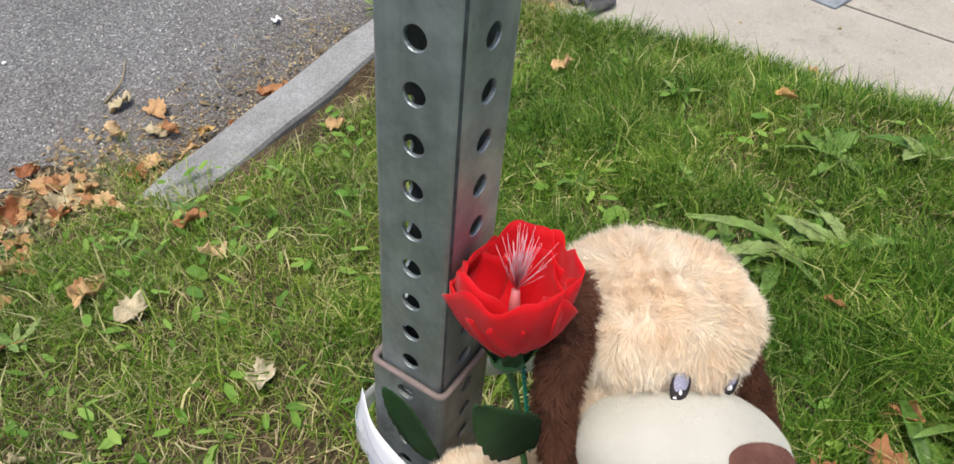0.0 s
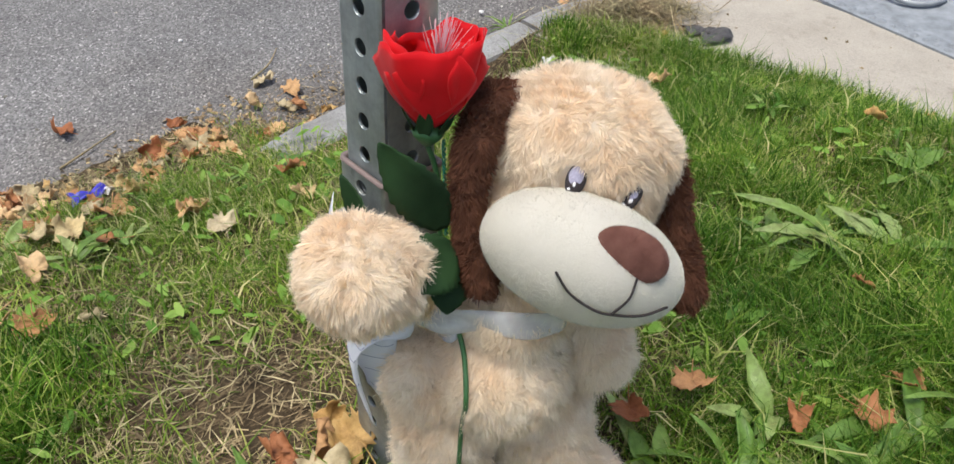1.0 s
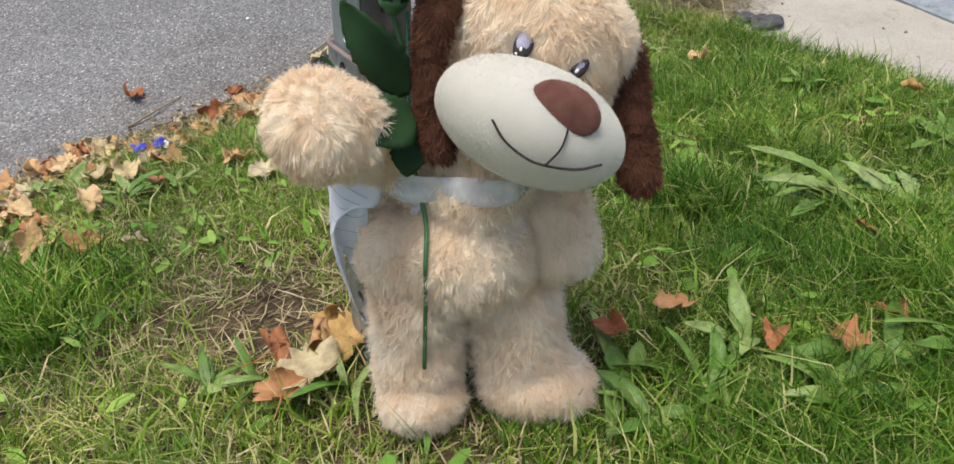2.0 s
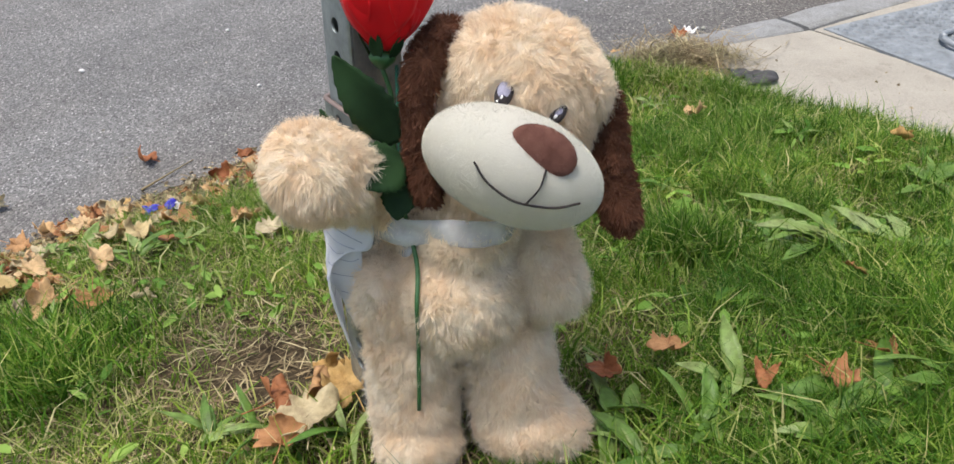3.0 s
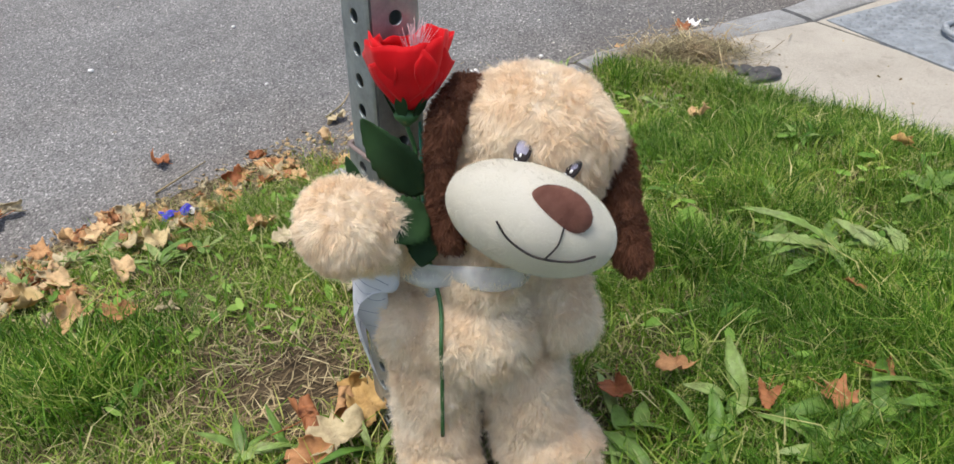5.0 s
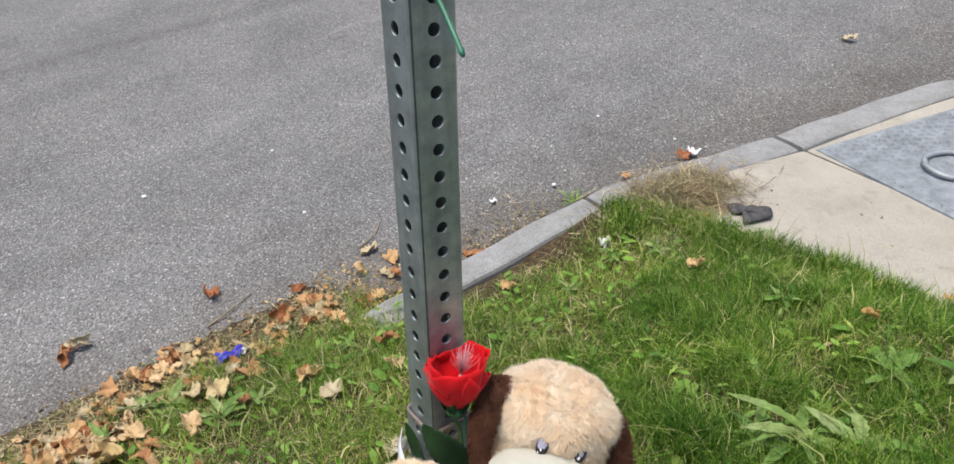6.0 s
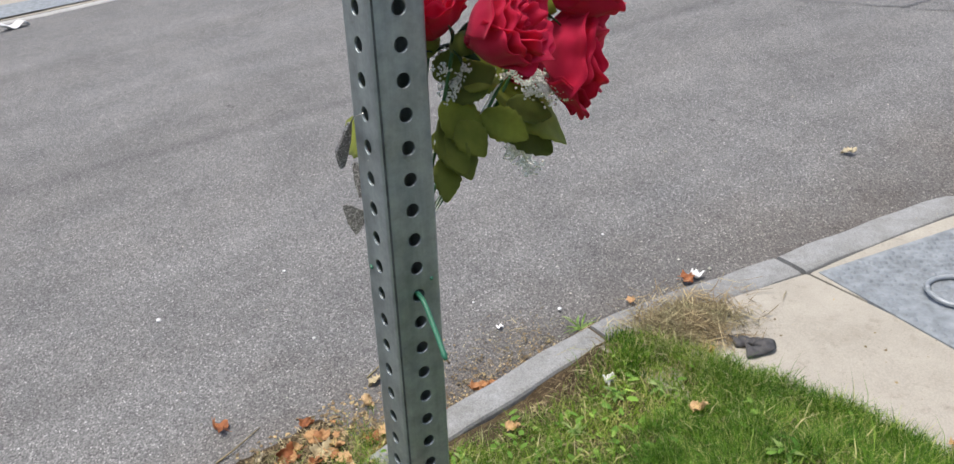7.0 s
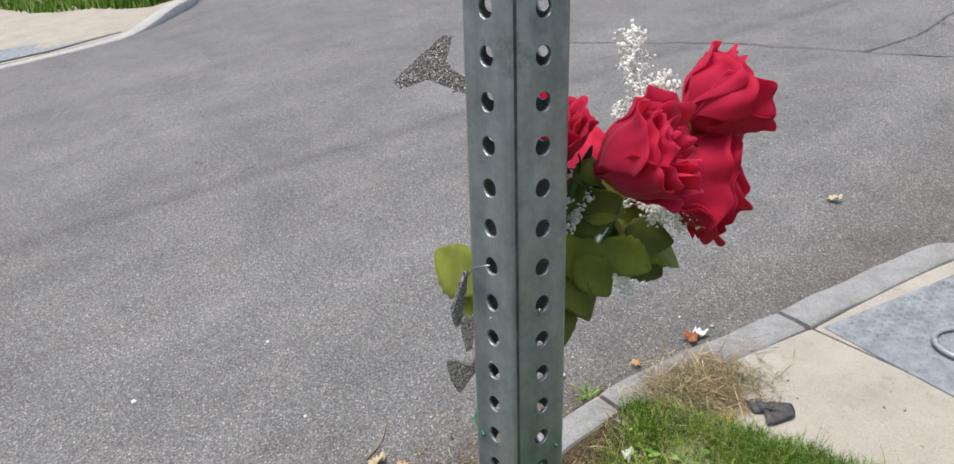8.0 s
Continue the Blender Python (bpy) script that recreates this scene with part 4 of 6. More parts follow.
def rose_head(parent, at, axis, radius, height, material, seed, layers, name="petal", full=1.45):
    r = np.random.default_rng(seed)
    a, b, d = frame_along(axis)
    m = np.array(Matrix((a, b, d)))
    for li, (count, scale, hs, flare) in enumerate(layers):
        off = r.uniform(0, 6)
        for k in range(count):
            g = petal_grid(radius * 0.10, radius * scale, height * hs * r.uniform(0.89, 1.10), off + k * 2 * math.pi / count + r.normal(0, 0.1), math.pi / count * 1.25, radius * flare * r.uniform(0.6, 1.4), seed * 100 + li * 10 + k, full=full)
            g[..., 2] += 0.002 * (len(layers) - li)
            g = g @ m + np.array(at)
            inside = (np.abs(g[..., 0]) < 0.0262) & (np.abs(g[..., 1]) < 0.0262)
            g[..., 1] = np.where(inside & (g[..., 1] < 0.0), -0.0262, g[..., 1])
            sheet(name, g, 0.0006, material, parent)


def make_single_rose():
    rose = thing("red_rose", "bright red cloth rose with clear fibre tuft and dark green leaves", "artificial flower", (-0.015, -0.06, 0.04))
    base, axis = np.array((-0.0160, -0.0570, 0.0430)), (0.20, 0.16, 1.0)
    rose_head(rose, base, axis, 0.0290, 0.050, RED_CLOTH, 5, [(3, 1.05, 1.04, 0.04), (3, 0.97, 1.02, 0.03), (3, 0.86, 0.94, 0.0)], full=1.05)
    # sepals
    a, b, d = frame_along(axis)
    for k in range(5):
        ang = k * 2 * math.pi / 5 + 0.5
        out = a * math.cos(ang) + b * math.sin(ang)
        g = pointed_leaf(0.023, 0.010, 0.10, 0.12, seed=k)
        sheet("sepal", placed(g, base - np.array(d) * 0.002 + np.array(out) * 0.007, out * 0.55 + d * 0.85, out - d * 0.6), 0.0007, SILK_LEAF, rose)
    cup = smooth_line([tuple(base - np.array(d) * 0.009), tuple(base - np.array(d) * 0.002), tuple(base + np.array(d) * 0.004)], 6)
    tube("calyx", cup, [0.003, 0.006, 0.009, 0.010, 0.009, 0.006], STEM_GREEN, rose, seg=12)
    # fibre tuft
    root = np.array((-0.004, -0.0505, 0.068))
    tube("tuft_holder", [root - np.array(d) * 0.012, root, root + np.array(d) * 0.008], [0.0030, 0.0030, 0.0022], mat_plain("pink_clear_plastic", (0.55, 0.16, 0.17), 0.3), rose)
    r = np.random.default_rng(3)
    tuft = Joined()
    for k in range(60):
        way = np.array(d) + r.normal(0, 0.30, 3) * (1, 1, 0.3)
        way /= np.linalg.norm(way)
        s = root + np.array(d) * 0.009
        e = s + way * r.uniform(0.018, 0.034)
        if abs(e[0]) < 0.024 and abs(e[1]) < 0.024:
            e[1] = -0.0245
        tuft.add(*tube_arrays([s, (s + e) / 2 + r.normal(0, 0.0008, 3), e], [0.00020, 0.00017, 0.00012], 4), 0)
    finish(new("fibre_tuft", tuft.mesh("fibre_tuft", [FIBRE])), rose, "spray of clear plastic fibres")
    low = [tuple(on_fur(p, 0.0075)) for p in ((-0.0469, -0.1285, -0.0562), (-0.0509, -0.1426, -0.0764), (-0.0518, -0.1444, -0.1115), (-0.0531, -0.1454, -0.1437), (-0.0594, -0.1524, -0.2094))]
    stem = smooth_line([tuple(base - np.array(d) * 0.008), (-0.0145, -0.0640, 0.0143), (-0.0207, -0.0745, -0.0136), (-0.0262, -0.0880, -0.0457)] + low, 60)
    tube("stem", stem, 0.0018, STEM_GREEN, rose)
    for k, (at, tip, wide, face) in enumerate((((-0.0245, -0.0815, -0.0131), (-0.0570, -0.0680, 0.0530), 0.031, (-0.6, -0.75, 0.45)), ((-0.0255, -0.0930, -0.0180), (-0.0660, -0.1070, -0.0190), 0.037, (-0.4, -0.8, 0.5)), ((-0.0260, -0.0940, -0.0310), (-0.0390, -0.1060, -0.0580), 0.027, (-0.4, -0.9, 0.3)), ((-0.0320, -0.0290, -0.0640), (-0.0400, 0.0080, -0.0150), 0.022, (-1.0, -0.1, 0.2)))):
        way = np.array(tip) - np.array(at)
        ln = float(np.linalg.norm(way))
        sheet("leaf", placed(pointed_leaf(ln, wide, 0.06, 0.12, 1, 25, 7, k), at, way, face), 0.0007, SILK_LEAF, rose, "dark green cloth leaf")
    # twisted wire
    t = np.linspace(0, 1, 90)
    core = np.stack([-0.0080 - 0.0120 * t, -0.0620 - 0.0190 * t, 0.036 - 0.055 * t], -1)
    for ph in (0, math.pi):
        helix = core + 0.0009 * np.stack([np.cos(60 * t + ph), np.sin(60 * t + ph), 0 * t], -1)
        tube("twisted_wire", helix, 0.0006, TEAL, rose, "teal twisted wire", seg=5)


make_single_rose()


# ---- crimson rose bouquet behind the post ----
def make_bouquet():
    bq = thing("rose_bouquet", "bouquet of crimson cloth roses with olive leaves and cream florets", "artificial flowers", (0.05, 0.04, 0.45))
    knot = np.array((0.034, 0.036, 0.445))
    heads = [((0.0705, 0.0105, 0.6195), (0.42, -0.80, 0.36), 0.0300, 0.060, 1), ((0.1410, -0.0070, 0.6440), (0.66, -0.42, 0.40), 0.029, 0.052, 2), ((0.1430, 0.0160, 0.5975), (0.62, -0.62, 0.02), 0.041, 0.052, 3), ((0.0600, 0.0400, 0.6150), (-0.05, -0.20, 0.9), 0.025, 0.042, 4), ((0.1100, 0.0500, 0.5800), (0.6, 0.1, 0.2), 0.034, 0.042, 6)]
    layers = [(4, 0.95, 0.82, 0.34), (4, 0.82, 0.94, 0.30), (4, 0.66, 1.02, 0.24), (3, 0.48, 1.06, 0.18), (3, 0.32, 1.06, 0.12), (2, 0.17, 1.04, 0.05)]
    for c, axis, rad, hgt, seed in heads:
        ax = np.array(Vector(axis).normalized())
        at = np.array(c)
        bloom = new("bloom", bpy.data.meshes.new("bloom"))
        v, q, t = tube_arrays([at - ax * 0.008, at - ax * 0.002, at + ax * 0.008], [0.003, 0.009, 0.010], 12)
        bloom.data = mesh_np("bloom", v, [q, t], [OLIVE_LEAF])
        finish(bloom, bq)
        flat = layers if seed in (1, 3) else [(4, 1.0, 0.82, 0.30), (4, 0.90, 0.96, 0.16), (4, 0.70, 1.02, 0.10), (3, 0.46, 1.04, 0.06), (2, 0.24, 1.0, 0.0)]
        rose_head(bloom, at, tuple(ax), rad, hgt, CRIMSON, seed, flat)
        bend = (at + knot) / 2 + np.array((0.004, 0.012, -0.012))
        tube("stem", smooth_line([tuple(at - ax * 0.006), tuple(bend), tuple(knot), tuple(knot + (0.0, 0.004, -0.06))], 24), 0.0016, STEM_GREEN, bq)
        a, b, d = frame_along(ax)
        for k in range(4):
            out = a * math.cos(k * 1.57) + b * math.sin(k * 1.57)
            g = pointed_leaf(0.024, 0.010, -0.3, 0.1, seed=k)
            sheet("sepal", placed(g, at - ax * 0.006, out * 0.7 + d * 0.7, -d), 0.0006, SILK_LEAF, bloom)
    leaves = [((0.0950, 0.0150, 0.5600), (0.1250, -0.0100, 0.5350), 0.030, (-0.5, -0.7, 0.4)), ((0.0700, 0.0150, 0.5550), (0.0800, -0.0080, 0.5300), 0.028, (-0.6, -0.7, 0.3)), ((0.0800, 0.0200, 0.5850), (0.1000, -0.0020, 0.5900), 0.026, (-0.2, -0.5, 0.9)), ((0.0620, 0.0200, 0.5450), (0.0640, 0.0000, 0.5150), 0.026, (-0.6, -0.7, 0.2)), ((0.1200, 0.0150, 0.5600), (0.1550, -0.0060, 0.5520), 0.028, (-0.2, -0.7, 0.7)), ((0.1100, 0.0300, 0.5850), (0.1900, 0.0020, 0.5180), 0.052, (-0.1, -0.6, 0.8)), ((0.1200, 0.0300, 0.5600), (0.1790, 0.0150, 0.5020), 0.044, (-0.3, -0.8, 0.4)), ((0.0740, 0.0360, 0.5850), (0.1180, 0.0120, 0.5930), 0.040, (-0.3, -0.8, 0.4)), ((0.0640, 0.0300, 0.5600), (0.0760, 0.0020, 0.5080), 0.040, (0.0, -0.9, 0.2)), ((0.0580, 0.0250, 0.5700), (0.0930, 0.0070, 0.5390), 0.036, (-0.3, -0.8, 0.4)), ((0.0600, 0.0230, 0.5250), (0.0530, 0.0090, 0.4900), 0.028, (0.0, -0.9, 0.2)), ((0.0160, 0.0540, 0.5350), (0.0110, 0.1120, 0.5480), 0.040, (-0.7, -0.6, 0.3)), ((0.0200, 0.0500, 0.5150), (0.0040, 0.0800, 0.5140), 0.030, (-0.7, -0.6, 0.2)), ((0.0700, 0.0300, 0.5750), (0.0960, 0.0000, 0.6000), 0.036, (-0.4, -0.7, 0.5)), ((0.0600, 0.0280, 0.5900), (0.0700, 0.0120, 0.6180), 0.022, (-0.5, -0.8, 0.2)), ((0.0550, 0.0350, 0.5400), (0.0950, 0.0150, 0.5250), 0.036, (0.0, -0.9, 0.4))]
    for k, (at, tip, wide, face) in enumerate(leaves):
        way = np.array(tip) - np.array(at)
        ln = float(np.linalg.norm(way))
        sheet("leaf", placed(pointed_leaf(ln, wide, 0.10, 0.15, 1, 21, 7, 40 + k), at, way, face), 0.0007, OLIVE_LEAF, bq)
    r = np.random.default_rng(9)
    sprays = [((0.1450, 0.0300, 0.6200), (0.1660, 0.0540, 0.6900)), ((0.1480, 0.0280, 0.6200), (0.1680, 0.0270, 0.6640)), ((0.1400, 0.0250, 0.6100), (0.1560, 0.0090, 0.6420)), ((0.1250, 0.0380, 0.5450), (0.1780, 0.0560, 0.4820)), ((0.1150, 0.0120, 0.5850), (0.1540, -0.0210, 0.5790)), ((0.0650, 0.0300, 0.5700), (0.0780, 0.0240, 0.6080))]
    for a, b in sprays:
        a, b = np.array(a), np.array(b)
        spray = Joined()
        spray.add(*tube_arrays(smooth_line([tuple(knot), tuple(a), tuple(b)], 14), 0.0007, 5), 0)
        for k in range(34):
            u = r.uniform(0.25, 1.0)
            s = a + (b - a) * u
            e = s + r.normal(0, 0.0085 * (1.25 - 0.8 * u), 3) + (b - a) * 0.10
            spray.add(*tube_arrays([s, e], 0.0003, 4), 0)
            for _ in range(16):
                c = e + r.normal(0, 0.0026, 3)
                n = r.normal(0, 1, 3)
                n /= np.linalg.norm(n)
                u, w, _n = frame_along(n)
                rad = r.uniform(0.0009, 0.0018)
                spray.add(*sphere_arrays(c, (rad, rad, rad * 0.6), (np.array(u), np.array(w), n), 6, 4), 0)
        finish(new("floret_spray", spray.mesh("floret_spray", [BABY])), bq, "spray of tiny cream florets")
    tube("twist_tie", smooth_line([(-0.024, 0.010, 0.452), (-0.010, 0.036, 0.449), (0.034, 0.048, 0.447), (0.044, 0.026, 0.446), (0.030, 0.000, 0.445), (0.012, -0.024, 0.444)], 40), 0.0012, TIE_GREEN, bq, "green twist tie round the post")


make_bouquet()


def make_tie():
    tie = thing("green_tie", "bent green plastic tie end poking from a post hole", "plastic tie", (0, -0.022, 0.432))
    tube("tie_strip", smooth_line([(0.000, -0.010, 0.4335), (0.000, -0.0225, 0.4330), (-0.001, -0.034, 0.4285), (-0.004, -0.052, 0.4150), (-0.0075, -0.0715, 0.3995)], 26), [0.0022] * 24 + [0.0026, 0.0016], TIE_GREEN, tie)


make_tie()


# ---- silver glitter letters wired to the back of the post ----
def letter_plate(name, outline, at, right, up, label):
    ob = thing(name, label, "letter ornament", at, "glitter letters on the post")
    u, w = Vector(right).normalized(), Vector(up).normalized()
    n = u.cross(w).normalized()
    bm = bmesh.new()
    vs = [bm.verts.new(Vector(at) + u * x + w * y) for x, y in outline]
    f = bm.faces.new(vs)
    ext = bmesh.ops.extrude_face_region(bm, geom=[f])
    for g in ext["geom"]:
        if isinstance(g, bmesh.types.BMVert):
            g.co += n * 0.0026
    bmesh.ops.recalc_face_normals(bm, faces=bm.faces)
    bmesh.ops.triangulate(bm, faces=[f for f in bm.faces if len(f.verts) > 4])
    part("glitter_plate", bm, GLITTER, ob, smooth=False)
    return ob


def make_letters():
    y = letter_plate("glitter_letter", [(0.0, 0.0), (0.0045, -0.0045), (0.021, -0.0005), (0.030, -0.005), (0.047, -0.013), (0.051, -0.006), (0.036, 0.003), (0.0325, 0.009), (0.0370, 0.0215), (0.0335, 0.0245), (0.028, 0.021), (0.014, 0.011)], (-0.0515, 0.0505, 0.6945), (0.85, -0.42, 0.02), (0.15, 0.30, 1.0), "silver glitter letter Y tied behind the steel post")
    tube("tie_wire", [(-0.014, 0.043, 0.684), (-0.006, 0.030, 0.688), (-0.002, 0.022, 0.690)], 0.0006, WIRE, y)
    low = [((-0.0385, 0.0190, 0.5400), [(0.0, 0.0), (0.0045, 0.0005), (0.013, 0.017), (0.016, 0.031), (0.0135, 0.032), (-0.003, 0.016), (-0.0045, 0.014)], (0.9, 0.4, 0.05), (0.05, 0.05, 1)), ((-0.0150, 0.0385, 0.5030), [(0.0, 0.0), (0.004, 0.002), (0.007, 0.030), (0.003, 0.026), (-0.002, 0.031), (-0.0045, 0.030), (-0.003, 0.012)], (0.8, -0.5, 0.0), (0.05, 0.02, 1)), ((-0.0200, 0.0430, 0.4700), [(0.0, 0.0), (0.003, 0.001), (0.010, 0.013), (0.016, 0.022), (0.015, 0.030), (0.008, 0.022), (-0.005, 0.028), (-0.0085, 0.027), (-0.006, 0.012)], (0.8, -0.55, 0.0), (0.0, -0.05, 1))]
    for at, shape, right, up in low:
        ob = letter_plate("glitter_letter", shape, at, right, up, "silver glitter letter seen edge-on, wired to the steel post")
        top = Vector(at) + Vector((0.012, 0.002, 0.030))
        tube("tie_wire", [tuple(top), ((top.x - 0.024) / 2, top.y / 2 + 0.002, at[2] + 0.040), (-0.0225, 0.001, at[2] + 0.0445)], 0.0005, WIRE, ob)


make_letters()


# ---- paper note and clear tape ----
def make_note():
    note = thing("paper_note", "crumpled lined white notepaper taped to the post sleeve", "paper", (-0.05, -0.03, -0.2))

    def page(rows, n=26, m=18, wave=0.003, seed=0):
        r = np.random.default_rng(seed)
        g = np.array([smooth_line(row, n) for row in rows])
        g = np.stack([smooth_line(g[:, i], m) for i in range(n)], 1)
        ph = r.uniform(0, 6, 3)
        u, w = np.meshgrid(np.linspace(0, 1, m), np.linspace(0, 1, n), indexing="ij")
        g[..., 0] += wave * np.sin(7 * u + 3 * w + ph[0])
        g[..., 1] += wave * np.sin(5 * w - 4 * u + ph[1])
        return g

    front = page([[(-0.0290, 0.0330, -0.045), (-0.0420, 0.0050, -0.050), (-0.0500, -0.0430, -0.056), (-0.0450, -0.0800, -0.066)], [(-0.0340, 0.0330, -0.075), (-0.0560, -0.0100, -0.080), (-0.0640, -0.0540, -0.085), (-0.0510, -0.0780, -0.094)], [(-0.0340, 0.0280, -0.115), (-0.0600, -0.0180, -0.112), (-0.0660, -0.0520, -0.110), (-0.0610, -0.0630, -0.104)], [(-0.0350, 0.0200, -0.160), (-0.0580, -0.0160, -0.158), (-0.0630, -0.0350, -0.152), (-0.0640, -0.0460, -0.140)], [(-0.0300, 0.0100, -0.235), (-0.0400, -0.0180, -0.240), (-0.0440, -0.0290, -0.240), (-0.0490, -0.0360, -0.236)]], seed=1)
    sheet("page", front, 0.0004, PAPER, note)
    flap = page([[(-0.0640, -0.0360, -0.100), (-0.0560, -0.0590, -0.096), (-0.0480, -0.0720, -0.090)], [(-0.0610, -0.0310, -0.140), (-0.0540, -0.0540, -0.135), (-0.0500, -0.0600, -0.128)], [(-0.0480, -0.0230, -0.190), (-0.0460, -0.0410, -0.190), (-0.0440, -0.0460, -0.186)]], 18, 14, 0.002, 2)
    sheet("page", flap, 0.0004, PAPER, note)
    for g, rows in ((front, range(2, 17, 2)), (flap, range(3, 13, 3))):
        for i in rows:
            line = g[i, 2:-2]
            du = np.gradient(g, axis=0)[i, 2:-2]
            dv = np.gradient(g, axis=1)[i, 2:-2]
            n = np.cross(du, dv)
            n /= np.linalg.norm(n, axis=1)[:, None] + 1e-9
            for sgn in (1, -1):
                tube("ruled_line", line + n * 0.0003 * sgn, 0.00022, RULE, note, seg=4)


def make_tape():
    tape = thing("packing_tape", "milky clear packing tape round the toy's neck and the post", "tape", (0.02, -0.1, -0.1))
    front = [tuple(on_fur(p, 0.006)) for p in ((-0.0659, -0.1334, -0.0406), (-0.0474, -0.1476, -0.0448), (-0.0285, -0.1616, -0.0464), (-0.0086, -0.1743, -0.0435), (0.0063, -0.1818, -0.0376))]
    loop = [(0.038, 0.006, -0.080), (0.034, 0.034, -0.080), (-0.034, 0.034, -0.080), (-0.046, -0.020, -0.078), (-0.046, -0.062, -0.072)] + front + [(0.105, -0.100, -0.075), (0.075, -0.040, -0.078), (0.038, 0.006, -0.080)]
    line = smooth_line(loop, 70)
    t = np.linspace(0, 1, 70)
    g = np.stack([line + np.array((0, 0, 1)) * (h + 0.002 * np.sin(20 * t + h * 300))[:, None] + 0.0012 * np.sin(31 * t + 200 * h)[:, None] * np.array((1, 1, 0)) for h in (-0.011, -0.006, 0.0, 0.006, 0.011)], 1)
    sheet("tape_band", g, 0.0003, TAPE, tape)
    corner = np.array((-0.0659, -0.1334, -0.0406)) - RIGHT * 0.004 - UP * 0.004
    end = np.array([[on_fur(corner + RIGHT * 0.022 * u - UP * 0.018 * w * math.sin(math.pi * (0.15 + 0.70 * u)), 0.008) for w in np.linspace(0, 1, 6)] for u in np.linspace(0, 1, 9)])
    sheet("tape_end", end, 0.0003, TAPE, tape)


make_note()
make_tape()


# ---- verge: grass, straw, crumbs ----
def field(x, y, scale, seed):
    """Smooth random field from 0 to 1 on the plan."""
    return np.array([0.5 + 0.5 * noise.noise((a * scale + seed, b * scale - seed, seed * 0.37)) for a, b in zip(x, y)])


def blade_arrays(p, ln, wd, lean, way, r):
    """Blades of three verts a side: tapered and bent over."""
    m = len(p)
    a = r.uniform(0, 2 * math.pi, m)
    side = np.stack([np.cos(a), np.sin(a), 0 * a], -1)
    w = (wd * r.uniform(0.7, 1.3, m))[:, None]
    ln = ln[:, None]
    up = np.array((0, 0, 1.0))
    lean = lean[:, None]
    p1 = p + ln * (up * 0.5 + way * lean * 0.35)
    p2 = p1 + ln * (up * (0.5 - 0.42 * lean) + way * lean * 0.75)
    v = np.stack([p - side * w * 0.5, p + side * w * 0.5, p1 + side * w * 0.42, p1 - side * w * 0.42, p2], 1).reshape(-1, 3)
    i = np.arange(m)[:, None] * 5
    return v, i + np.array([[0, 1, 2, 3]]), i + np.array([[3, 2, 4]])


def scatter(n, x0, x1, y0, y1, r):
    x, y = r.uniform(x0, x1, n), r.uniform(y0, y1, n)
    return x, y


def bare(x, y):
    """1 where the soil lies bare: by the post's foot and along the road."""
    foot = np.exp(-(((x + 0.07) / 0.12) ** 2 + ((y - 0.15) / 0.13) ** 2))
    edge = ss(0.74, 0.98, y + 0.05 * np.sin(14 * x) + 0.04 * np.sin(31 * x + 1))
    kerb = ss(-0.19, -0.06, y - kerb_y(x)) * ss(0.25, 0.45, x)
    return np.clip(np.maximum(np.maximum(foot * 1.1, edge * 0.97), kerb), 0, 1)


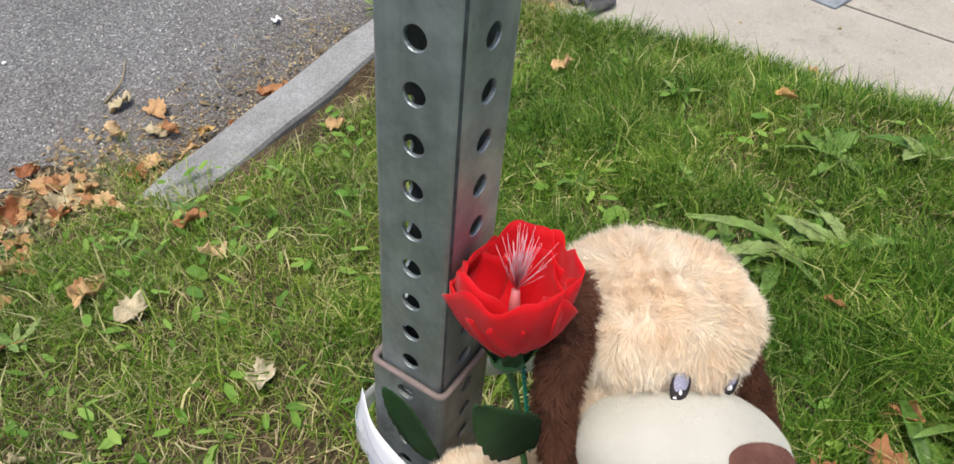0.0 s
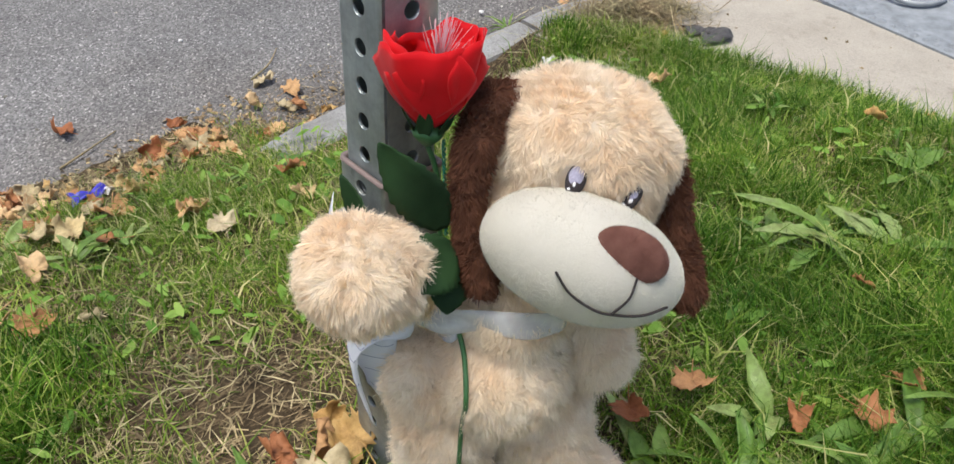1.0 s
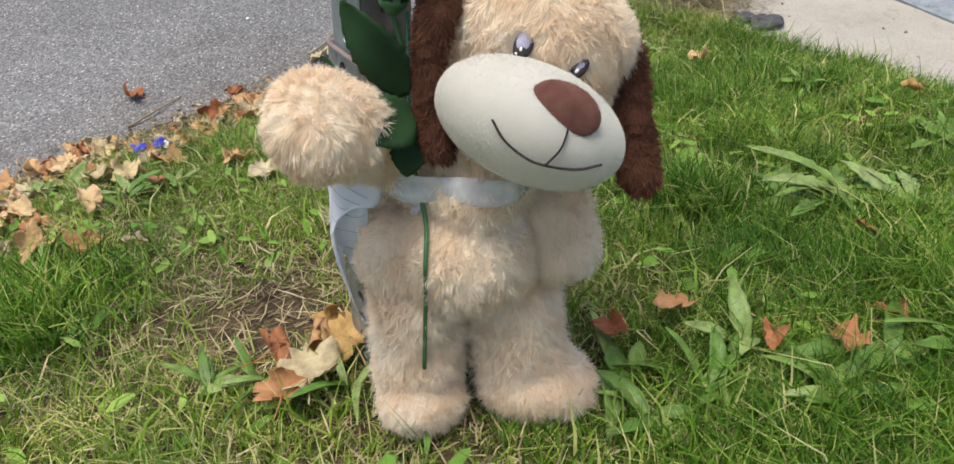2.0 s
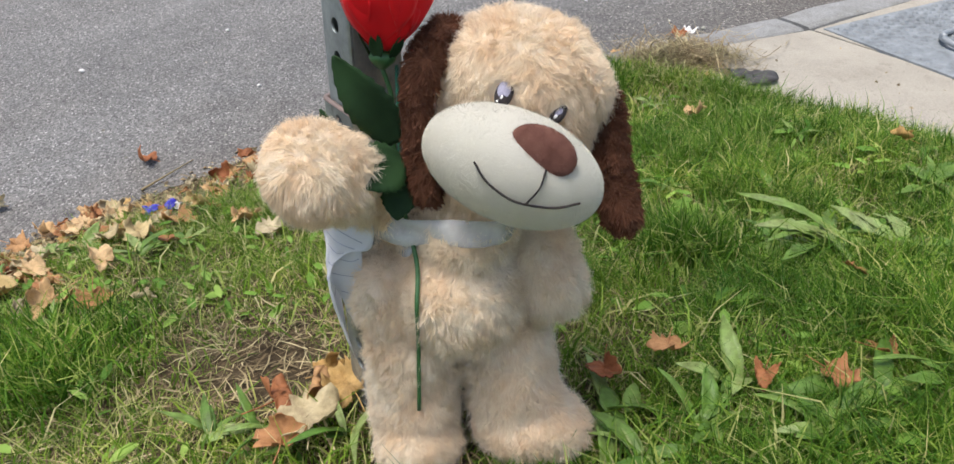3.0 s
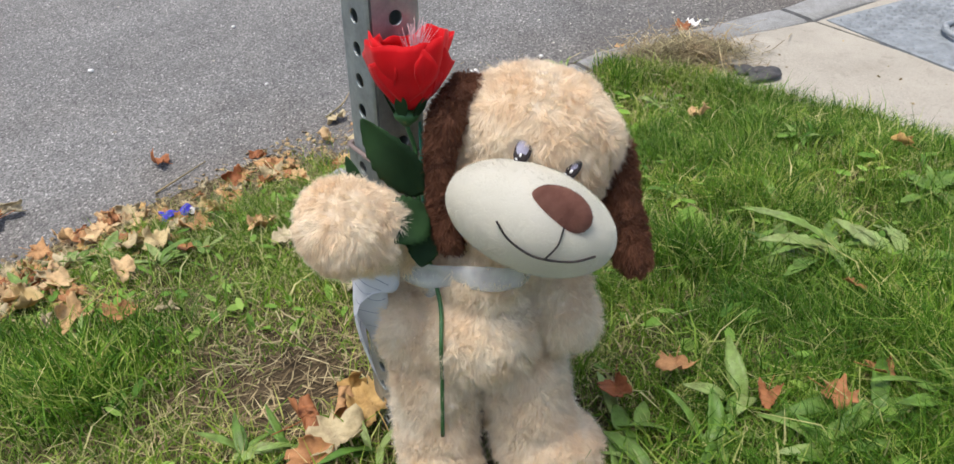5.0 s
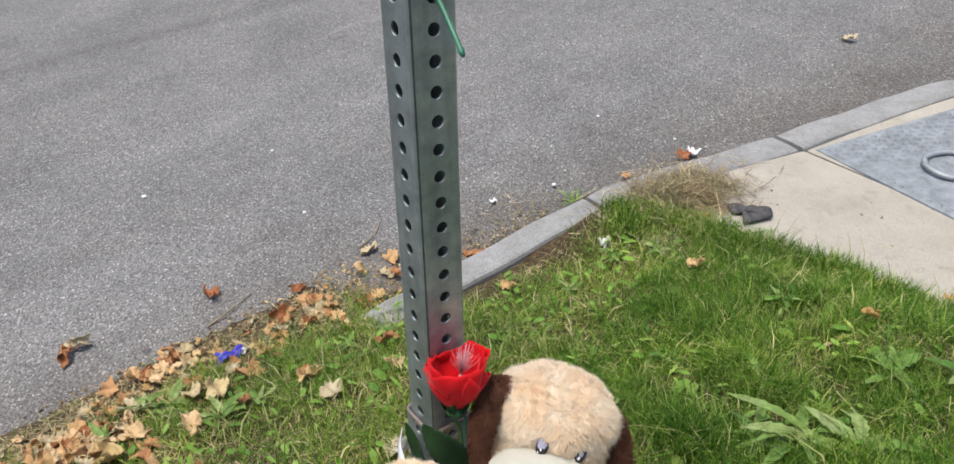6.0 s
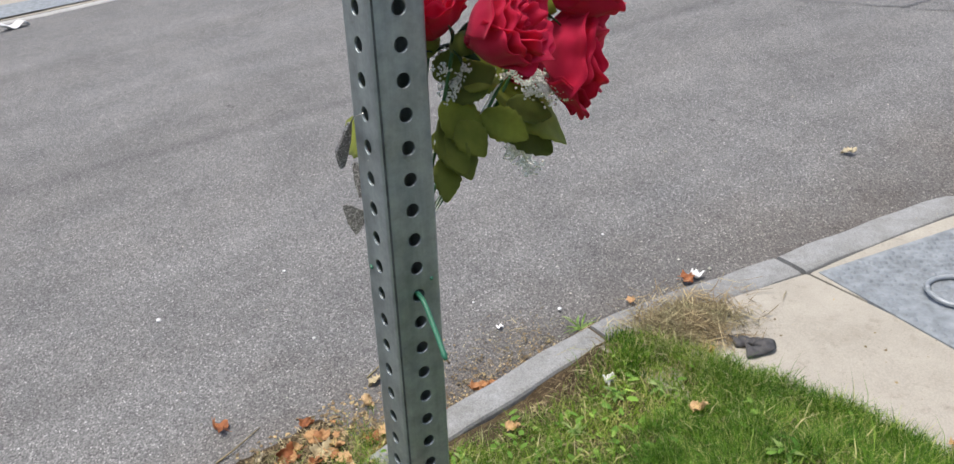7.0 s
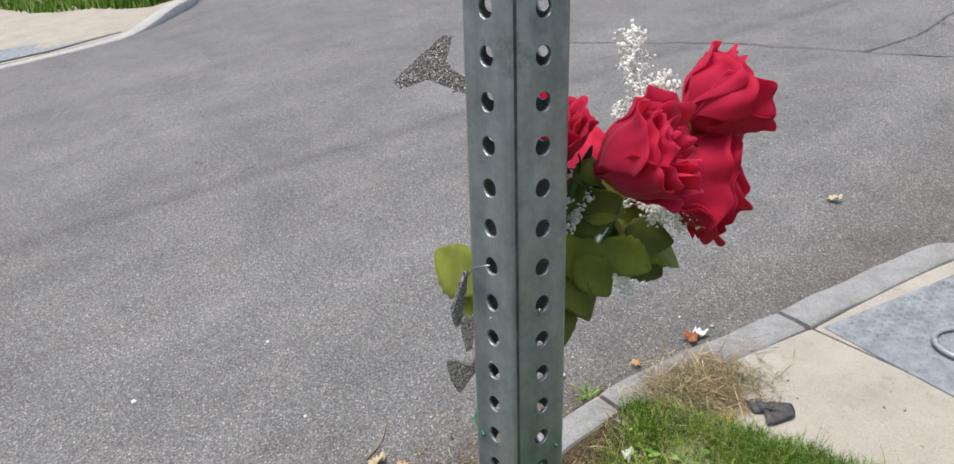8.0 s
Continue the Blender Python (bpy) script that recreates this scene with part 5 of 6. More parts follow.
def make_grass():
    r = np.random.default_rng(21)
    for name, n, x0, x1, mat, label in (("grass", 260000, -0.95, 1.33, GRASS, "short patchy lawn grass with yellowed blades"), ("grass_lush", 190000, 0.0, 1.38, LUSH_GRASS, "longer deep green lawn grass beside the pavement")):
        x, y = scatter(n, x0, x1, -0.62, 1.12, r)
        lush = field(x, y, 3.2, 1.7 if name == "grass" else 5.1)
        fine = field(x, y, 11.0, 3.3)
        keep = r.random(n) > bare(x, y)
        if name == "grass":
            keep &= r.random(n) < 0.35 + 0.9 * lush * fine * 1.7
        else:
            keep &= r.random(n) < ss(0.12, 0.60, x + 0.9 * (lush - 0.5) - 0.95 * ss(0.22, 0.55, y) + 0.40 * ss(-0.02, -0.25, y)) * (0.06 + 1.25 * ss(0.34, 0.62, fine))
        keep &= x < walk_edge(y) + 0.012
        keep &= (np.abs(x) > 0.028) | (np.abs(y) > 0.028)
        x, y, lush, fine = x[keep], y[keep], lush[keep], fine[keep]
        z = verge_z(x, y) - 0.004
        p = np.stack([x, y, z], -1)
        m = len(p)
        if name == "grass":
            ln = 0.014 + 0.026 * lush * fine * 2 + r.exponential(0.006, m)
        else:
            ln = 0.016 + 0.046 * lush * fine * 2 + r.exponential(0.010, m)
        edge = np.exp(-(((walk_edge(y) - x) / 0.10) ** 2))
        ln = ln + 0.018 * edge
        ln = ln * np.clip(1 - 0.75 * np.exp(-((x - 0.03) ** 2 + (y + 0.12) ** 2) / 0.012), 0.2, 1)
        a = r.uniform(0, 2 * math.pi, m)
        way = np.stack([np.cos(a), np.sin(a), 0 * a], -1)
        v, q, t = blade_arrays(p, np.minimum(ln, 0.10), r.uniform(0.0009, 0.0021, m), r.uniform(0.15, 1.15, m), way, r)
        tagged(new(name, mesh_np(name, v, [q, t], [mat])), label, "grass", kind="stuff")
    # lying straw and thatch
    x, y = scatter(42000, -0.95, 1.25, -0.62, 1.10, r)
    keep = r.random(len(x)) < 0.12 + 0.45 * field(x, y, 5.0, 4.0) + 0.6 * bare(x, y) + 0.25 * ss(0.25, -0.1, x)
    keep &= x < walk_edge(y) - 0.01
    keep &= ~((x > 0.3) & (np.abs(y - kerb_y(x)) < 0.068))
    keep &= ~((x > 0.3) & (y > kerb_y(x)) & (r.random(len(x)) < 0.85))
    x, y = x[keep], y[keep]
    z = np.maximum(verge_z(x, y), np.where((x > 0.3) & (y > kerb_y(x)), road_z(x, y), -9)) + 0.002 + r.exponential(0.004, len(x))
    z = np.where((x > 0.3) & (y > kerb_y(x)), road_z(x, y) + 0.003 + 0.009 * ss(0.6, 0.4, x), z)
    a = r.uniform(0, 2 * math.pi, len(x))
    way = np.stack([np.cos(a), np.sin(a), r.uniform(-0.1, 0.25, len(x))], -1)
    p = np.stack([x, y, z], -1)
    ln = r.uniform(0.012, 0.045, len(x))[:, None]
    sd = np.stack([-np.sin(a), np.cos(a), r.uniform(-0.6, 0.6, len(x))], -1) * r.uniform(0.0004, 0.0010, len(x))[:, None]
    mid = p + way * ln * 0.5 + r.normal(0, 0.002, p.shape)
    end = p + way * ln
    v = np.stack([p - sd, p + sd, mid + sd, mid - sd, end], 1).reshape(-1, 3)
    i = np.arange(len(x))[:, None] * 5
    tagged(new("thatch", mesh_np("thatch", v, [i + np.array([[0, 1, 2, 3]]), i + np.array([[3, 2, 4]])], [STRAW])), "dry straw-coloured thatch lying between the grass", "dead grass", kind="stuff")


def make_outer_grass():
    r = np.random.default_rng(77)
    x, y = scatter(60000, -5.0, 1.3, -5.0, 0.95, r)
    k = ((x < -0.9) | (y < -0.6)) & (x < walk_edge(y))
    x, y = x[k], y[k]
    p = np.stack([x, y, verge_z(x, y) - 0.004], -1)
    a = r.uniform(0, 6.28, len(x))
    v, q, t = blade_arrays(p, r.uniform(0.03, 0.08, len(x)), np.full(len(x), 0.022), r.uniform(0.3, 1.0, len(x)), np.stack([np.cos(a), np.sin(a), 0 * a], -1), r)
    tagged(new("grass_outer", mesh_np("grass_outer", v, [q, t], [GRASS])), "patchy lawn grass farther along the verge", "grass", kind="stuff")


make_outer_grass()


def make_clover():
    r = np.random.default_rng(88)
    x, y = scatter(9000, -0.75, 1.2, -0.55, 1.0, r)
    dense = field(x, y, 2.6, 12.0) * field(x, y, 7.0, 2.5) * 1.5
    dense = dense + 0.5 * np.exp(-(((x - 0.85) / 0.2) ** 2 + ((y - 0.50) / 0.13) ** 2)) + 0.5 * np.exp(-(((x - 0.28) / 0.25) ** 2 + ((y - 0.70) / 0.09) ** 2)) + 0.35 * np.exp(-(((x - 0.35) / 0.2) ** 2 + ((y + 0.32) / 0.12) ** 2))
    k = (r.random(len(x)) < (dense - 0.12) * 0.55) & (r.random(len(x)) > bare(x, y)) & (x < walk_edge(y) - 0.03) & ((x - 0.03) ** 2 + (y + 0.10) ** 2 > 0.012)
    x, y = x[k], y[k]
    m = len(x)
    p = np.stack([x, y, verge_z(x, y) + r.uniform(0.006, 0.030, m)], -1)
    a = r.uniform(0, 2 * math.pi, m)
    ln = r.uniform(0.006, 0.017, m)[:, None]
    u = np.stack([np.cos(a), np.sin(a), r.normal(0.15, 0.35, m)], -1) * ln
    w = np.stack([-np.sin(a), np.cos(a), r.normal(0, 0.3, m)], -1) * ln * r.uniform(0.28, 0.5, (m, 1))
    sag = np.array((0, 0, -0.25)) * ln
    v = np.stack([p - u, p - u * 0.4 - w, p + u * 0.5 - w * 0.85, p + u + sag, p + u * 0.5 + w * 0.85, p - u * 0.4 + w, p + sag * 0.5], 1).reshape(-1, 3)
    i = np.arange(m)[:, None] * 7
    f = np.concatenate([i + np.array([t]) for t in ((0, 1, 6), (1, 2, 6), (2, 3, 6), (3, 4, 6), (4, 5, 6), (5, 0, 6))])
    tagged(new("clover", mesh_np("clover", v, [f], [mat_grass("clover_leaf", [(0.0, (0.09, 0.19, 0.035)), (0.6, (0.17, 0.31, 0.055)), (1.0, (0.29, 0.42, 0.10))], 0.35)])), "small broad weed leaves mixed into the lawn", "weeds", kind="stuff")
    # sparse long blades above the rest
    x, y = scatter(9000, -0.8, 1.25, -0.55, 0.9, r)
    k = (r.random(len(x)) > bare(x, y)) & (x < walk_edge(y)) & ((x - 0.03) ** 2 + (y + 0.10) ** 2 > 0.012)
    x, y = x[k], y[k]
    a = r.uniform(0, 2 * math.pi, len(x))
    v, q, t = blade_arrays(np.stack([x, y, verge_z(x, y) - 0.003], -1), r.uniform(0.035, 0.075, len(x)), r.uniform(0.0016, 0.0034, len(x)), r.uniform(0.5, 1.2, len(x)), np.stack([np.cos(a), np.sin(a), 0 * a], -1), r)
    tagged(new("grass_long", mesh_np("grass_long", v, [q, t], [GRASS])), "sparse longer grass blades over the lawn", "grass", kind="stuff")


make_clover()


def flake_stuff(name, x, y, z, size, material, label, category, r, flat=0.3):
    """Small bent flakes lying about."""
    m = len(x)
    p = np.stack([x, y, z], -1)
    a = r.uniform(0, 2 * math.pi, m)
    u = np.stack([np.cos(a), np.sin(a), r.normal(0, flat, m)], -1) * size[:, None]
    w = np.stack([-np.sin(a), np.cos(a), r.normal(0, flat, m)], -1) * size[:, None] * r.uniform(0.3, 0.9, (m, 1))
    k = np.stack([0 * a, 0 * a, size * r.uniform(0.1, 0.6, m)], -1)
    v = np.stack([p - u, p - w * 0.9 + k, p + u * 0.8, p + w + k * 0.4, p + k * 1.2 + (u + w) * 0.1], 1).reshape(-1, 3)
    i = np.arange(m)[:, None] * 5
    f = np.concatenate([i + np.array([c]) for c in ((0, 1, 4), (1, 2, 4), (2, 3, 4), (3, 0, 4))])
    return tagged(new(name, mesh_np(name, v, [f], [material], False)), label, category, kind="stuff")


def pebble_stuff(name, x, y, z, size, material, label, r):
    m = len(x)
    base = np.array([(1, 0, 0), (-1, 0, 0), (0, 1, 0), (0, -1, 0), (0, 0, 0.8), (0, 0, -0.6)], float)
    v = base[None] * size[:, None, None] * r.uniform(0.6, 1.3, (m, 6, 1))
    a = r.uniform(0, 6.28, m)
    c, s = np.cos(a)[:, None], np.sin(a)[:, None]
    v = np.stack([v[..., 0] * c - v[..., 1] * s, v[..., 0] * s + v[..., 1] * c, v[..., 2]], -1) + np.stack([x, y, z], -1)[:, None]
    i = np.arange(m)[:, None] * 6
    f = np.concatenate([i + np.array([t]) for t in ((0, 2, 4), (2, 1, 4), (1, 3, 4), (3, 0, 4), (2, 0, 5), (1, 2, 5), (3, 1, 5), (0, 3, 5))])
    return tagged(new(name, mesh_np(name, v.reshape(-1, 3), [f], [material], False)), label, "gravel", kind="stuff")


def make_crumbs():
    r = np.random.default_rng(33)
    x = np.concatenate([r.uniform(-0.7, 0.55, 3200), r.uniform(0.3, 1.0, 11000)])
    y = np.concatenate([r.normal(0.97, 0.09, 3200), 0.80 + r.exponential(0.075, 11000)])
    keep = (y < 1.16) & ((x < 0.32) | (y > kerb_y(x) + 0.07))
    x, y = x[keep], y[keep]
    z = np.where(x < 0.32, np.maximum(verge_z(x, y), road_z(x, y)), road_z(x, y) + 0.010 * ss(1.05, 0.85, y) * ss(0.6, 0.4, x)) + 0.002
    flake_stuff("leaf_crumbs", x, y, z, np.where(x > 0.42, r.exponential(0.0016, len(x)) + 0.0012, r.uniform(0.0025, 0.010, len(x))), LITTER, "crumbled brown leaf litter along the road edge", "leaf litter", r)
    x = np.concatenate([r.uniform(-1.5, 3.2, 900), r.uniform(0.4, 2.6, 1200)])
    y = np.concatenate([1.12 + r.exponential(0.8, 900), 0.84 + r.exponential(0.16, 1200)])
    z = road_z(x, y) + 0.001
    pebble_stuff("gravel", x, y, z, r.exponential(0.0008, len(x)) + 0.0007, GRAVEL, "loose grit and small pale stones on the road", r)
    x, y = r.uniform(1.22, 3.0, 260), r.uniform(-0.8, 0.6, 260)
    k = x > walk_edge(y) + 0.02
    flake_stuff("grit", x[k], y[k], walk_z(x[k], y[k]) + 0.001, r.exponential(0.0022, k.sum()) + 0.001, LITTER, "scattered dry crumbs on the pavement", "litter", r)


def make_straw_heap():
    r = np.random.default_rng(44)
    n = 2600
    x, y = r.normal(1.21, 0.105, n), r.normal(0.640, 0.060, n)
    h = 0.050 * np.exp(-(((x - 1.20) / 0.10) ** 2 + ((y - 0.625) / 0.07) ** 2))
    z = walk_z(x, y) + 0.010 + h * r.random(n)
    a = r.uniform(0, 2 * math.pi, n)
    way = np.stack([np.cos(a), np.sin(a), r.normal(0.05, 0.3, n)], -1)
    ln = r.uniform(0.03, 0.10, n)[:, None]
    p = np.stack([x, y, z], -1) - way * ln / 2
    p[:, 2] = np.maximum(p[:, 2], walk_z(p[:, 0], p[:, 1]) + 0.002)
    sd = np.cross(way, (0, 0, 1)) * r.uniform(0.0006, 0.0015, n)[:, None]
    mid = p + way * ln * 0.5 + r.normal(0, 0.003, p.shape)
    end = p + way * ln
    end[:, 2] = np.maximum(end[:, 2], walk_z(end[:, 0], end[:, 1]) + 0.002)
    v = np.stack([p - sd, p + sd, mid + sd, mid - sd, end], 1).reshape(-1, 3)
    i = np.arange(n)[:, None] * 5
    tagged(new("straw_heap", mesh_np("straw_heap", v, [i + np.array([[0, 1, 2, 3]]), i + np.array([[3, 2, 4]])], [STRAW])), "dry straw-coloured tuft of dead grass on the kerb", "dead grass", kind="stuff")


make_grass()
make_crumbs()
make_straw_heap()


# ---- weeds ----
def make_weed(at, n, length, width, seed, label, spread=0.75, teeth=1, name="weed_plant"):
    r = np.random.default_rng(seed)
    z = ground_z(*at)
    ob = thing(name, label, "weed", (at[0], at[1], z), "weeds in the verge")
    for k in range(n):
        a = k * 2.4 + r.normal(0, 0.8)
        lift = r.uniform(1 - spread, 1.25 - spread)
        ln = 0.85 * length * r.uniform(0.4, 1.15)
        out = Vector((math.cos(a), math.sin(a), lift + r.uniform(0.0, 0.35)))
        g = pointed_leaf(ln, 0.62 * width * r.uniform(0.55, 1.2), r.uniform(0.1, 0.7), r.uniform(0.1, 0.5), teeth, 17, 5, seed * 31 + k)
        twist = r.uniform(-0.5, 0.5)
        s = g[..., 0] / ln
        g = np.stack([g[..., 0], g[..., 1] * np.cos(twist * s) + 0.10 * ln * r.normal() * s * s, g[..., 2] + g[..., 1] * np.sin(twist * s)], -1)
        b, d = r.uniform(0, 6.28), 0.18 * length * r.random()
        x, y = at[0] + d * math.cos(b), at[1] + d * math.sin(b)
        sheet("leaf", placed(g, (x, y, ground_z(x, y) + 0.018), out, (r.normal(0, 0.25), r.normal(0, 0.25), 1)), 0.0006, WEED, ob)
    return ob


BROAD, NARROW = "green broad-leaved weed growing flat in the grass", "green dandelion rosette with long limp pale leaves"
for k, (x, y, n, ln, wd, spread, text) in enumerate((
    (0.545, -0.150, 14, 0.150, 0.036, 0.9, NARROW), (0.600, -0.215, 12, 0.120, 0.036, 0.9, NARROW), (0.500, -0.095, 9, 0.120, 0.034, 0.95, NARROW), (0.790, -0.150, 7, 0.120, 0.046, 0.85, NARROW), (0.840, -0.250, 6, 0.110, 0.044, 0.9, NARROW), (0.640, -0.02, 4, 0.09, 0.026, 0.95, NARROW),
    (0.135, -0.185, 8, 0.095, 0.038, 0.7, BROAD), (0.170, -0.255, 9, 0.080, 0.028, 0.7, BROAD), (0.235, -0.245, 5, 0.090, 0.032, 0.5, BROAD), (0.290, -0.330, 8, 0.110, 0.036, 0.75, BROAD), (0.350, -0.380, 7, 0.095, 0.034, 0.75, BROAD), (0.215, -0.330, 7, 0.080, 0.026, 0.75, BROAD), (0.105, -0.245, 7, 0.070, 0.026, 0.75, BROAD),
    (-0.125, 0.030, 5, 0.085, 0.024, 0.45, BROAD), (-0.060, -0.030, 5, 0.075, 0.024, 0.45, BROAD), (-0.165, 0.060, 6, 0.065, 0.022, 0.7, BROAD), (-0.030, -0.115, 5, 0.055, 0.022, 0.7, BROAD),
    (-0.095, 0.665, 7, 0.085, 0.036, 0.55, BROAD), (-0.055, 0.695, 6, 0.070, 0.030, 0.6, BROAD), (-0.155, 0.820, 8, 0.095, 0.036, 0.8, BROAD), (-0.200, 0.860, 7, 0.080, 0.028, 0.75, BROAD), (-0.020, 0.655, 6, 0.060, 0.026, 0.75, BROAD), (-0.300, 0.760, 7, 0.085, 0.028, 0.75, BROAD), (-0.250, 0.470, 5, 0.06, 0.022, 0.8, BROAD),
    (1.07, 0.895, 18, 0.085, 0.014, 0.6, NARROW), (0.30, 0.70, 8, 0.045, 0.020, 0.75, BROAD), (0.22, 0.72, 7, 0.045, 0.020, 0.75, BROAD), (0.45, 0.62, 8, 0.045, 0.018, 0.75, BROAD), (0.70, 0.52, 8, 0.05, 0.020, 0.75, BROAD), (0.86, 0.55, 9, 0.055, 0.020, 0.75, BROAD), (0.95, 0.48, 8, 0.05, 0.022, 0.75, BROAD), (0.60, 0.15, 7, 0.06, 0.022, 0.8, BROAD), (0.90, 0.12, 7, 0.06, 0.022, 0.8, BROAD))):
    make_weed((x, y), n, 0.86 * ln, 0.8 * wd, 60 + k, text, spread, 3 if text is NARROW else 1)


def make_clump(at, n, length, spread, seed, label):
    r = np.random.default_rng(seed)
    z = ground_z(*at)
    x, y = r.normal(at[0], spread, n), r.normal(at[1], spread, n)
    p = np.stack([x, y, verge_z(x, y) - 0.003], -1)
    a = r.uniform(0, 6.28, n)
    v, q, t = blade_arrays(p, length * r.uniform(0.5, 1.1, n), np.full(n, 0.0026), r.uniform(0.1, 0.9, n), np.stack([np.cos(a), np.sin(a), 0 * a], -1), r)
    tagged(new("grass_clump", mesh_np("grass_clump", v, [q, t], [LUSH_GRASS])), label, "grass", kind="stuff")


for k, (x, y, n, ln, sp) in enumerate(((-0.25, 0.40, 900, 0.085, 0.055), (0.436, -0.025, 700, 0.085, 0.026), (0.98, 0.60, 500, 0.065, 0.03), (-0.36, 0.56, 400, 0.07, 0.04), (0.45, -0.33, 600, 0.075, 0.06), (0.10, -0.30, 500, 0.06, 0.06), (-0.28, 0.34, 500, 0.070, 0.045), (-0.34, 0.42, 400, 0.07, 0.05), (0.25, 0.10, 350, 0.055, 0.04), (1.02, 0.685, 220, 0.06, 0.018))):
    make_clump((x, y), n, ln, sp, 90 + k, "tall dense tuft of deep green grass")


# ---- fallen leaves ----
def maple_mesh(name, seed, curl, material, size=1.0):
    """A dry lobed leaf, one unit across, rolled up and crumpled, with its stalk."""
    r = np.random.default_rng(seed)
    ph = r.uniform(0, 6, 8)
    lobes = [(c + r.normal(0, 0.10), w * r.uniform(0.85, 1.25), h * r.uniform(0.75, 1.1)) for c, w, h in ((0.0, 0.50, 1.0), (1.05, 0.46, 0.90), (-1.05, 0.46, 0.90), (2.0, 0.42, 0.66), (-2.0, 0.42, 0.66))]
    nu, nv = 41, 6
    axis = r.uniform(0, math.pi)
    ca, sa = math.cos(axis), math.sin(axis)
    g = np.zeros((nu, nv, 3))
    for i, a in enumerate(np.linspace(-math.pi, math.pi, nu)):
        lobe = max(h * math.exp(-(((a - c) / w) ** 2)) for c, w, h in lobes)
        rad = 0.5 * (0.50 + 0.50 * lobe) * (1 + 0.09 * math.sin(13 * a + ph[0]) + 0.07 * math.sin(24 * a + ph[1]) + 0.05 * math.sin(5 * a + ph[6]))
        if abs(a) > 2.8:
            rad *= 0.6
        for k, s in enumerate(np.linspace(0.02, 1, nv)):
            x, y = rad * s * math.cos(a), rad * s * math.sin(a)
            p, q = x * ca + y * sa, -x * sa + y * ca
            bend = curl * (2.2 + 0.8 * math.sin(3 * q + ph[2])) + 1e-4
            z = (1 - math.cos(bend * p)) / bend
            p = math.sin(bend * p) / bend
            z += 0.035 * curl * math.sin(9 * x + ph[3]) * math.sin(8 * y + ph[4]) + 0.05 * s * s * math.sin(4 * a + ph[5]) + 0.02 * s * math.sin(11 * a + ph[7])
            g[i, k] = (p * ca - q * sa, p * sa + q * ca, z)
    v, f = sheet_arrays(g * size, 0.0008)
    sv, sq, st = tube_arrays(smooth_line([(-0.02 * size, 0, 0.001), (-0.25 * size, 0.03 * size, 0.03 * size), (-0.55 * size, 0.10 * size, 0.06 * size)], 8), 0.0008, 5)
    j = Joined()
    j.add(v, f, None, 0)
    j.add(sv, sq, st, 0)
    return j.mesh(name, [material])


BROWNS = [maple_mesh("fallen_leaf", k, c, BROWN_LEAF, 0.07) for k, c in ((1, 1.7), (2, 2.2), (3, 2.6), (4, 1.4), (11, 2.0), (12, 2.8), (13, 1.1))]
YELLOWS = [maple_mesh("fallen_leaf", k, c, YELLOW_LEAF, 0.07) for k, c in ((5, 2.0), (6, 2.5), (14, 2.2))]
PALES = [maple_mesh("fallen_leaf", k, c, PALE_LEAF, 0.07) for k, c in ((7, 1.8), (8, 2.4))]
LEAF_TEXT = {"b": "curled dry brown maple leaf lying on the ground", "y": "fallen yellow maple leaf with brown spots", "p": "pale bleached fallen leaf, dry and curled"}


def drop_leaf(x, y, size, tone, lift, r):
    pool = {"b": BROWNS, "y": YELLOWS, "p": PALES}[tone]
    ob = new("fallen_leaf", pool[int(r.integers(len(pool)))])
    ob.location = (x, y, ground_z(x, y) + lift + 0.006)
    ob.rotation_euler = (r.normal(0, 0.22), r.normal(0, 0.22), r.uniform(0, 6.28))
    ob.scale = (size,) * 3
    tagged(ob, LEAF_TEXT[tone], "leaf", "fallen leaves")


